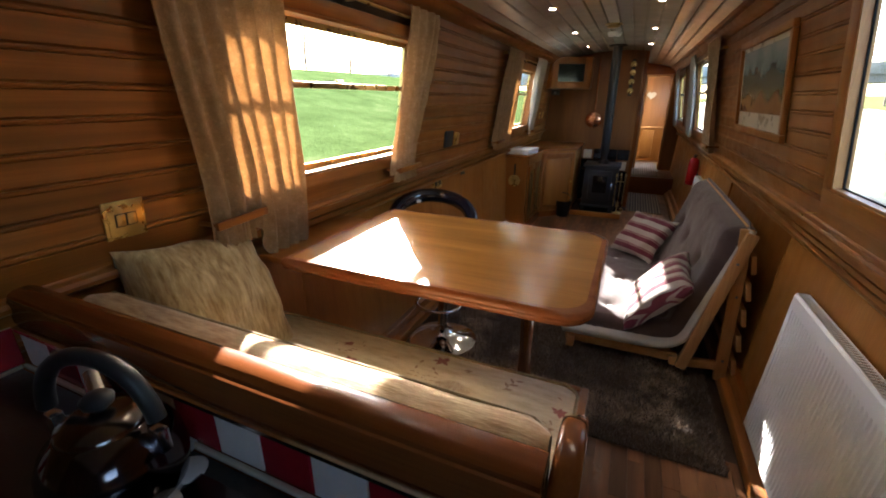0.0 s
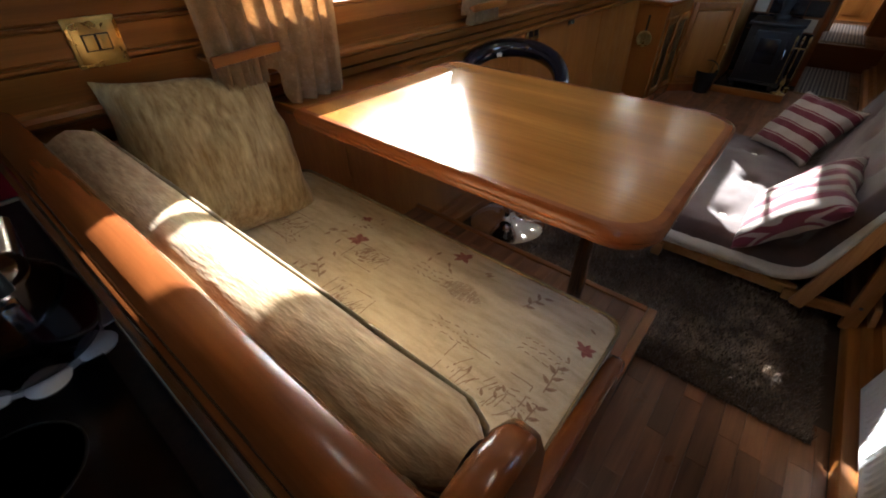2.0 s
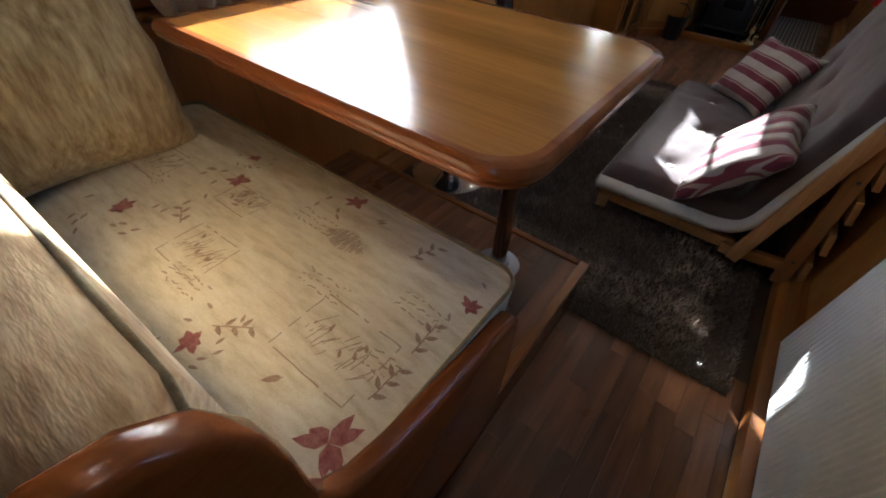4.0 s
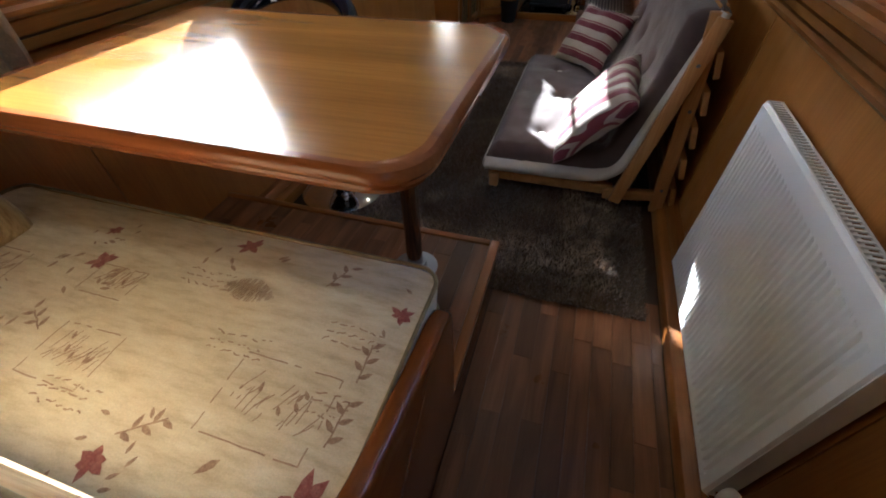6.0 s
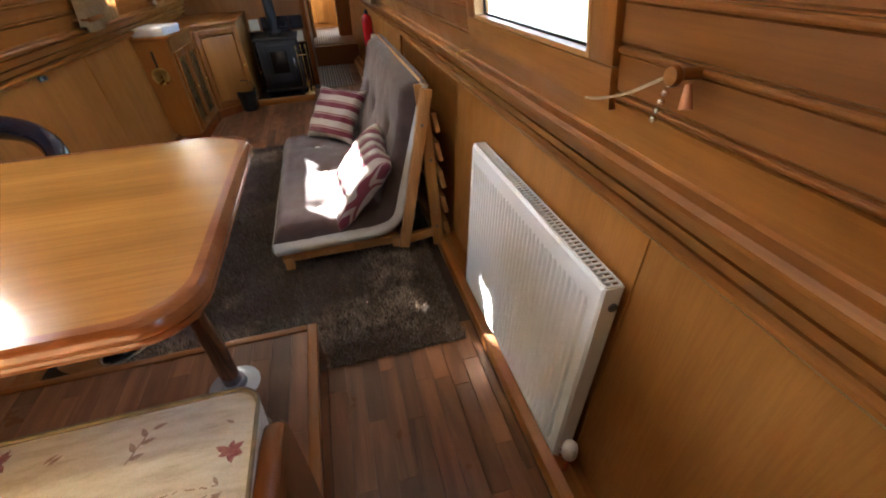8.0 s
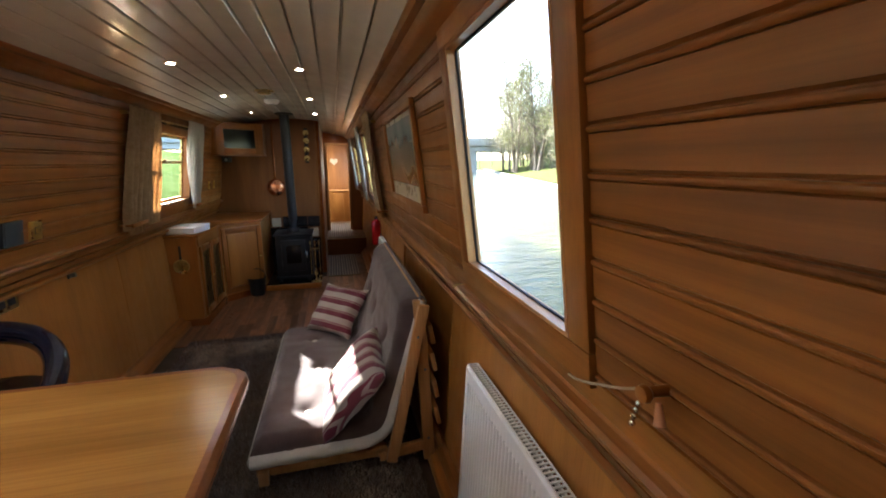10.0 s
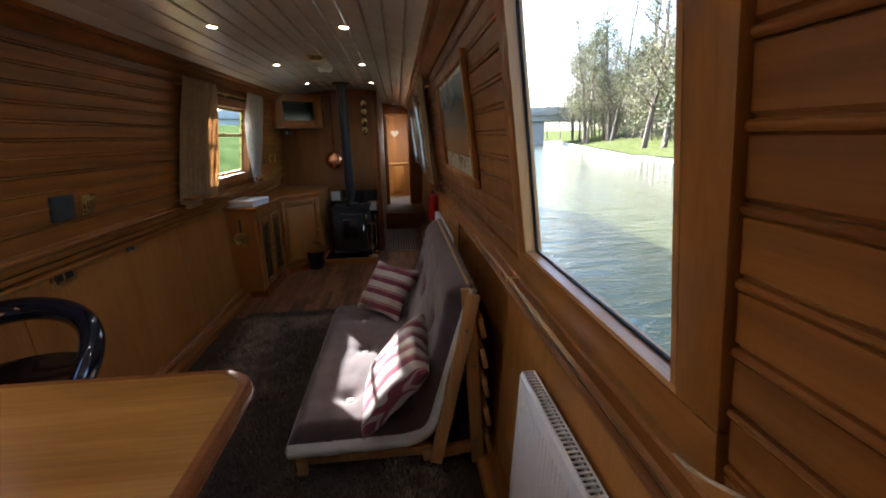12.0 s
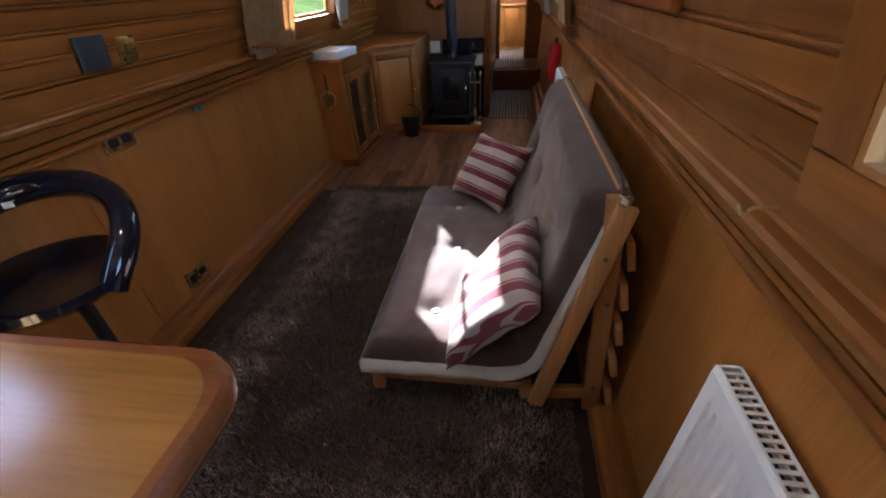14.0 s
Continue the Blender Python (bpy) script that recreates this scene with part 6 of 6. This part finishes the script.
def pile_mat():
    m, nt, b = nodes_of("rug_pile")
    n = noise_tex(nt, coords(nt, (1, 1, 1), False), 3.0, 3.0, 0.5, 0.8)
    f = noise_tex(nt, coords(nt, (1, 1, 1), False), 90.0, 2.0, 0.6)
    g = nt.nodes.new("ShaderNodeNewGeometry")
    col = ramp(nt, n, [(0.40, (0.15, 0.098, 0.072)), (0.56, (0.22, 0.150, 0.108)), (0.68, (0.42, 0.31, 0.215))])
    # a worn tan border inside the dark edge
    tc = nt.nodes.new("ShaderNodeTexCoord")
    sep = nt.nodes.new("ShaderNodeSeparateXYZ")
    nt.links.new(tc.outputs["Object"], sep.inputs[0])

    def calc(op, p, q):
        h = nt.nodes.new("ShaderNodeMath")
        h.operation = op
        for sock, val in zip(h.inputs, (p, q)):
            if isinstance(val, float):
                sock.default_value = val
            else:
                nt.links.new(val, sock)
        return h.outputs[0]

    dx = calc("MINIMUM", calc("SUBTRACT", sep.outputs[0], RX0), calc("SUBTRACT", RX1, sep.outputs[0]))
    dy = calc("MINIMUM", calc("SUBTRACT", sep.outputs[1], RY0), calc("SUBTRACT", RY1, sep.outputs[1]))
    band = ramp(nt, calc("ADD", calc("MINIMUM", dx, dy), calc("MULTIPLY", n, 0.12)), [(0.14, (0, 0, 0)), (0.22, (1, 1, 1)), (0.36, (0.9, 0.9, 0.9)), (0.46, (0, 0, 0))])
    patch = ramp(nt, noise_tex(nt, coords(nt, (1, 1, 1), False), 9.0, 3.0, 0.6), [(0.34, (0, 0, 0)), (0.58, (1, 1, 1))])
    col = mixed(nt, col, (0.66, 0.51, 0.37), mixed(nt, band, patch, 1.0, "MULTIPLY"))
    col = mixed(nt, col, ramp(nt, f, [(0.3, (0.45, 0.42, 0.40)), (0.7, (1.0, 1.0, 1.0))]), 0.8, "MULTIPLY")
    col = mixed(nt, col, ramp(nt, g.outputs["Random Per Island"], [(0.0, (0.5, 0.5, 0.5)), (1.0, (1.0, 0.97, 0.92))]), 0.8, "MULTIPLY")
    nt.links.new(col, b.inputs["Base Color"])
    b.inputs["Roughness"].default_value = 0.85
    b.inputs["Specular IOR Level"].default_value = 0.2
    b.inputs["Sheen Weight"].default_value = 0.3
    return m


rs = np.random.RandomState(5)
N = 90000
px = rs.uniform(RX0 - 0.004, RX1 + 0.004, N)
py = rs.uniform(RY0 - 0.012, RY1 + 0.012, N)
a = rs.uniform(0, 2 * np.pi, N)
lean = rs.uniform(0.004, 0.020, N)
hh = rs.uniform(0.018, 0.032, N)
wd = rs.uniform(0.0016, 0.0032, N)
base = np.stack([px, py, np.full(N, 0.006)], 1)
side = np.stack([-np.sin(a), np.cos(a), np.zeros(N)], 1) * wd[:, None]
tip = base + np.stack([np.cos(a) * lean, np.sin(a) * lean, hh], 1)
verts = np.stack([base - side, base + side, tip], 1).reshape(-1, 3)
me = bpy.data.meshes.new("shag")
me.from_pydata(verts.tolist(), [], np.arange(3 * N).reshape(-1, 3).tolist())
me.materials.append(pile_mat())
shag = new("shag", me)
shag.parent = rug
tagged(shag, "long dark brown wool", kind="stuff")

# ---------------------------------------------------------------- outside: canal, banks, trees, bridge
WATER = 0.35


def water_mat():
    m, nt, b = nodes_of("canal_water")
    n = noise_tex(nt, coords(nt, (1.0, 2.6, 1.0), False), 2.4, 4.0, 0.6, 0.5)
    n2 = noise_tex(nt, coords(nt, (1.0, 2.0, 1.0), False), 0.25, 2.0)
    nt.links.new(ramp(nt, n2, [(0.3, (0.075, 0.082, 0.036)), (0.7, (0.10, 0.105, 0.050))]), b.inputs["Base Color"])
    b.inputs["Roughness"].default_value = 0.11
    b.inputs["IOR"].default_value = 1.33
    bump(nt, b, n, 0.6, 0.10)
    return m


def grass_mat():
    m, nt, b = nodes_of("bank_grass")
    n = noise_tex(nt, coords(nt, (1, 1, 1), False), 1.4, 5.0, 0.65)
    f = noise_tex(nt, coords(nt, (1, 1, 1), False), 30.0, 3.0, 0.6)
    col = ramp(nt, n, [(0.3, (0.06, 0.088, 0.026)), (0.55, (0.10, 0.140, 0.045)), (0.75, (0.16, 0.175, 0.075))])
    col = mixed(nt, col, ramp(nt, f, [(0.3, (0.55, 0.55, 0.5)), (0.7, (1, 1, 1))]), 0.7, "MULTIPLY")
    nt.links.new(col, b.inputs["Base Color"])
    b.inputs["Roughness"].default_value = 1.0
    b.inputs["Specular IOR Level"].default_value = 0.0
    bump(nt, b, f, 0.5, 0.05)
    return m


M_GRASS = grass_mat()
M_BARK = plain("bark", (0.10, 0.075, 0.055), 0.9, 0, 0.4, 12.0, 0.6)
M_STONE = plain("bank_stone", (0.46, 0.43, 0.38), 0.85, 0, 0.25, 6.0, 0.4)
M_CONC = plain("bridge_concrete", (0.36, 0.36, 0.35), 0.8, 0, 0.12, 1.5, 0.2)
water = part("water", box(1.10, 90.0, -150, 400, WATER - 0.4, WATER), water_mat())


def bank_x(y):
    """The far water's edge, drawing away beyond the bend."""
    return 9.75 + 0.06 * min(max(y - 9.0, -10.0), 7.0) + 0.30 * min(max(y - 18.0, 0.0), 45.0)


M_VERGE = plain("dull_spring_grass", (0.105, 0.118, 0.045), 1.0, 0, 0.35, 3.0, 0.4, 0.0, 0.0)

tagged(water, "green rippled canal water beside the boat", "water", kind="structure")


def ground_sheet(name, xs, zs, label):
    rows = []
    ys = [-400, -120, -60, -30, -15, -8, -4] + [i * 1.5 for i in range(0, 27)] + [45, 60, 90, 150, 400]
    for y in ys:
        rows.append([(x, y, z + (0.25 * noise.noise(Vector((x * 0.15, y * 0.12, 2))) if abs(x) > 3 and z != zs[0] else 0.0)) for x, z in zip(xs if xs[0] < 0 else [q + bank_x(y) - 11.55 for q in xs], zs)])
    ob = part(name, sheet(rows), M_GRASS if xs[0] < 0 else M_VERGE)
    return tagged(ob, label, "ground", kind="structure")


ground_sheet("ground_left", [-1.12, -1.35, -1.8, -2.6, -4.0, -6.0, -9.0, -14.0, -40.0, -800.0], [0.2, 0.72, 0.80, 0.95, 1.28, 1.72, 2.2, 2.4, 2.6, 3.0], "green grass bank rising beside the moored boat")
ground_sheet("ground_right", [11.9, 12.6, 13.6, 15.0, 17.0, 20.0, 30.0, 80.0, 800.0], [0.56, 0.62, 0.74, 0.95, 1.2, 1.5, 2.0, 3.0, 4.0], "grass verge along the far canal bank")
bank = thing("canal_bank", "pale stone piled edge of the far canal bank", "bank", "structure")
part("coping", sheet([[(bank_x(y) + dx, y, z) for dx, z in ((0.0, 0.2), (0.0, 0.5), (0.4, 0.505))] for y in [-60, -20] + [k * 2.0 for k in range(40)]]), M_STONE, bank)
for k in range(100):
    y = 4 + k * 0.42
    part("stone", box(bank_x(y) - 0.07 + rnd.uniform(-0.02, 0.02), bank_x(y) + 0.25, y, y + 0.33, 0.28, 0.54 + rnd.uniform(-0.02, 0.02), 0.03, 1), M_STONE, bank)


def leaf_mat(name, dark, light):
    m, nt, b = nodes_of(name)
    g = nt.nodes.new("ShaderNodeNewGeometry")
    nt.links.new(ramp(nt, g.outputs["Random Per Island"], [(0.0, dark), (1.0, light)]), b.inputs["Base Color"])
    b.inputs["Roughness"].default_value = 0.7
    return m


LEAVES = [leaf_mat("spring_leaves", (0.09, 0.095, 0.028), (0.22, 0.21, 0.075)), leaf_mat("ivy_leaves", (0.04, 0.055, 0.018), (0.11, 0.13, 0.045)), leaf_mat("twigs_buds", (0.15, 0.12, 0.08), (0.30, 0.26, 0.17))]


def tree(name, x, y, z, h, spread, leaves, mat, label, seed, stems=1, low=0.3, size=0.14):
    r = random.Random(seed)
    t = thing(name, label, "tree" if name == "tree" else "bush", group="trees on the far bank")
    bm, ends = None, []
    for s in range(stems):
        bx, by = x + r.uniform(-0.3, 0.3) * (stems > 1), y + r.uniform(-0.5, 0.5) * (stems > 1)
        pts, rad, p = [], [], Vector((bx, by, z - 0.2))
        lean = Vector((r.uniform(-0.12, 0.12), r.uniform(-0.12, 0.12), 1))
        n = 7
        for k in range(n + 1):
            pts.append(p.copy())
            rad.append((0.013 * h / stems ** 0.5) * (1 - 0.85 * k / n))
            p = p + (lean + Vector((r.uniform(-0.1, 0.1), r.uniform(-0.1, 0.1), 0))) * (h * 0.95 / n)
        bm = tube(pts, rad, 7, bm=bm)
        for k in range(int(16 / stems) + 4):
            f = r.uniform(low, 0.97)
            i = min(int(f * n), n - 1)
            st = pts[i].lerp(pts[i + 1], f * n - i)
            a = r.uniform(0, 6.28)
            ln = spread * (1.15 - f) * r.uniform(0.6, 1.2)
            d = Vector((math.cos(a), math.sin(a), r.uniform(0.25, 0.9))).normalized()
            q = [st, st + d * ln * 0.5 + Vector((0, 0, 0.05 * ln)), st + d * ln + Vector((r.uniform(-0.2, 0.2), r.uniform(-0.2, 0.2), 0.2 * ln))]
            bm = tube(q, [0.0045 * h, 0.0025 * h, 0.001 * h], 5, bm=bm)
            ends += [(q[1], ln), (q[2], ln), (q[1].lerp(q[2], 0.5), ln)]
            for w in range(3):
                e = q[1].lerp(q[2], r.random()) + Vector((r.uniform(-0.35, 0.35), r.uniform(-0.35, 0.35), r.uniform(-0.1, 0.5))) * ln * 0.6
                bm = tube([q[1].lerp(q[2], r.random() * 0.6), e], [0.0014 * h, 0.0005 * h], 4, bm=bm)
                ends.append((e, ln))
    part("trunk", bm, M_BARK, t)
    rs2 = np.random.RandomState(seed)
    cen = np.array([e[0] for e in ends])[rs2.randint(0, len(ends), leaves)]
    cen = cen + rs2.normal(0, 0.30 * spread * 0.5, (leaves, 3))
    cen[:, 2] = np.maximum(cen[:, 2], z + 0.1)
    a1, a2 = rs2.normal(0, 1, (leaves, 3)), rs2.normal(0, 1, (leaves, 3))
    a1 /= np.linalg.norm(a1, axis=1)[:, None]
    a2 /= np.linalg.norm(a2, axis=1)[:, None]
    sz = rs2.uniform(0.5, 1.2, leaves)[:, None] * size
    vv = np.stack([cen - a1 * sz * 0.5, cen + a2 * sz * 0.35, cen + a1 * sz * 0.5, cen - a2 * sz * 0.35], 1).reshape(-1, 3)
    me = bpy.data.meshes.new("crown")
    me.from_pydata(vv.tolist(), [], np.arange(4 * leaves).reshape(-1, 4).tolist())
    me.materials.append(mat)
    c = new("crown", me)
    c.parent = t


for k in range(17):
    y = 13 + k * 2.3 + rnd.uniform(-0.7, 0.7)
    tree("tree", bank_x(y) + rnd.uniform(2.0, 4.5), y, 0.85, rnd.uniform(9.0, 12.5), rnd.uniform(2.2, 3.0), 6500, LEAVES[2 if k % 3 else 0], "bare spring tree with fine twigs on the far bank", 30 + k, low=0.18, size=0.085)
for k in range(7):
    y = 33 + k * 1.7
    tree("tree", bank_x(y) + rnd.uniform(0.5, 1.6), y, 0.85, rnd.uniform(8.0, 10.5), rnd.uniform(2.2, 2.8), 6500, LEAVES[2 if k % 2 else 0], "bare spring tree with fine twigs by the bend", 210 + k, low=0.15, size=0.10)
for k in range(26):
    y = 5 + k * 1.45
    tree("bush", bank_x(y) + rnd.uniform(3.0, 5.2), y, 0.85, rnd.uniform(4.2, 7.4), rnd.uniform(2.0, 2.9), 8500, LEAVES[(2, 1, 0, 2, 1)[k % 5]], "dense hedge bush with young leaves on the far bank", 70 + k, 3, 0.03, 0.115)
for k in range(7):
    tree("tree", 20 + k * 3.0 + rnd.uniform(-1, 1), 64 + rnd.uniform(-3, 3), 1.0, rnd.uniform(6, 9), 3.2, 1500, LEAVES[2 if k % 2 else 0], "bare spring tree beyond the bridge", 120 + k, low=0.25, size=0.16)
for k in range(9):
    tree("tree", -24 - rnd.uniform(0, 6), 12 + k * 5.0, 2.4, rnd.uniform(9, 13), 3.2, 2500, LEAVES[2], "bare tree at the top of the grass bank", 160 + k, low=0.15, size=0.14)
bridge = thing("bridge", "grey concrete road bridge over the canal", "bridge")
part("deck", box(-30.0, 60.0, 45.0, 51.0, 2.75, 3.75), M_CONC, bridge)
part("parapet", box(-30.0, 60.0, 44.7, 44.98, 3.3, 4.15, 0.05), M_CONC, bridge)
part("pier", box(14.0, 16.2, 45.4, 50.6, 0.0, 2.745), M_CONC, bridge)
part("abutment", box(-6.0, 1.0, 45.4, 50.6, 0.0, 2.745), M_CONC, bridge)
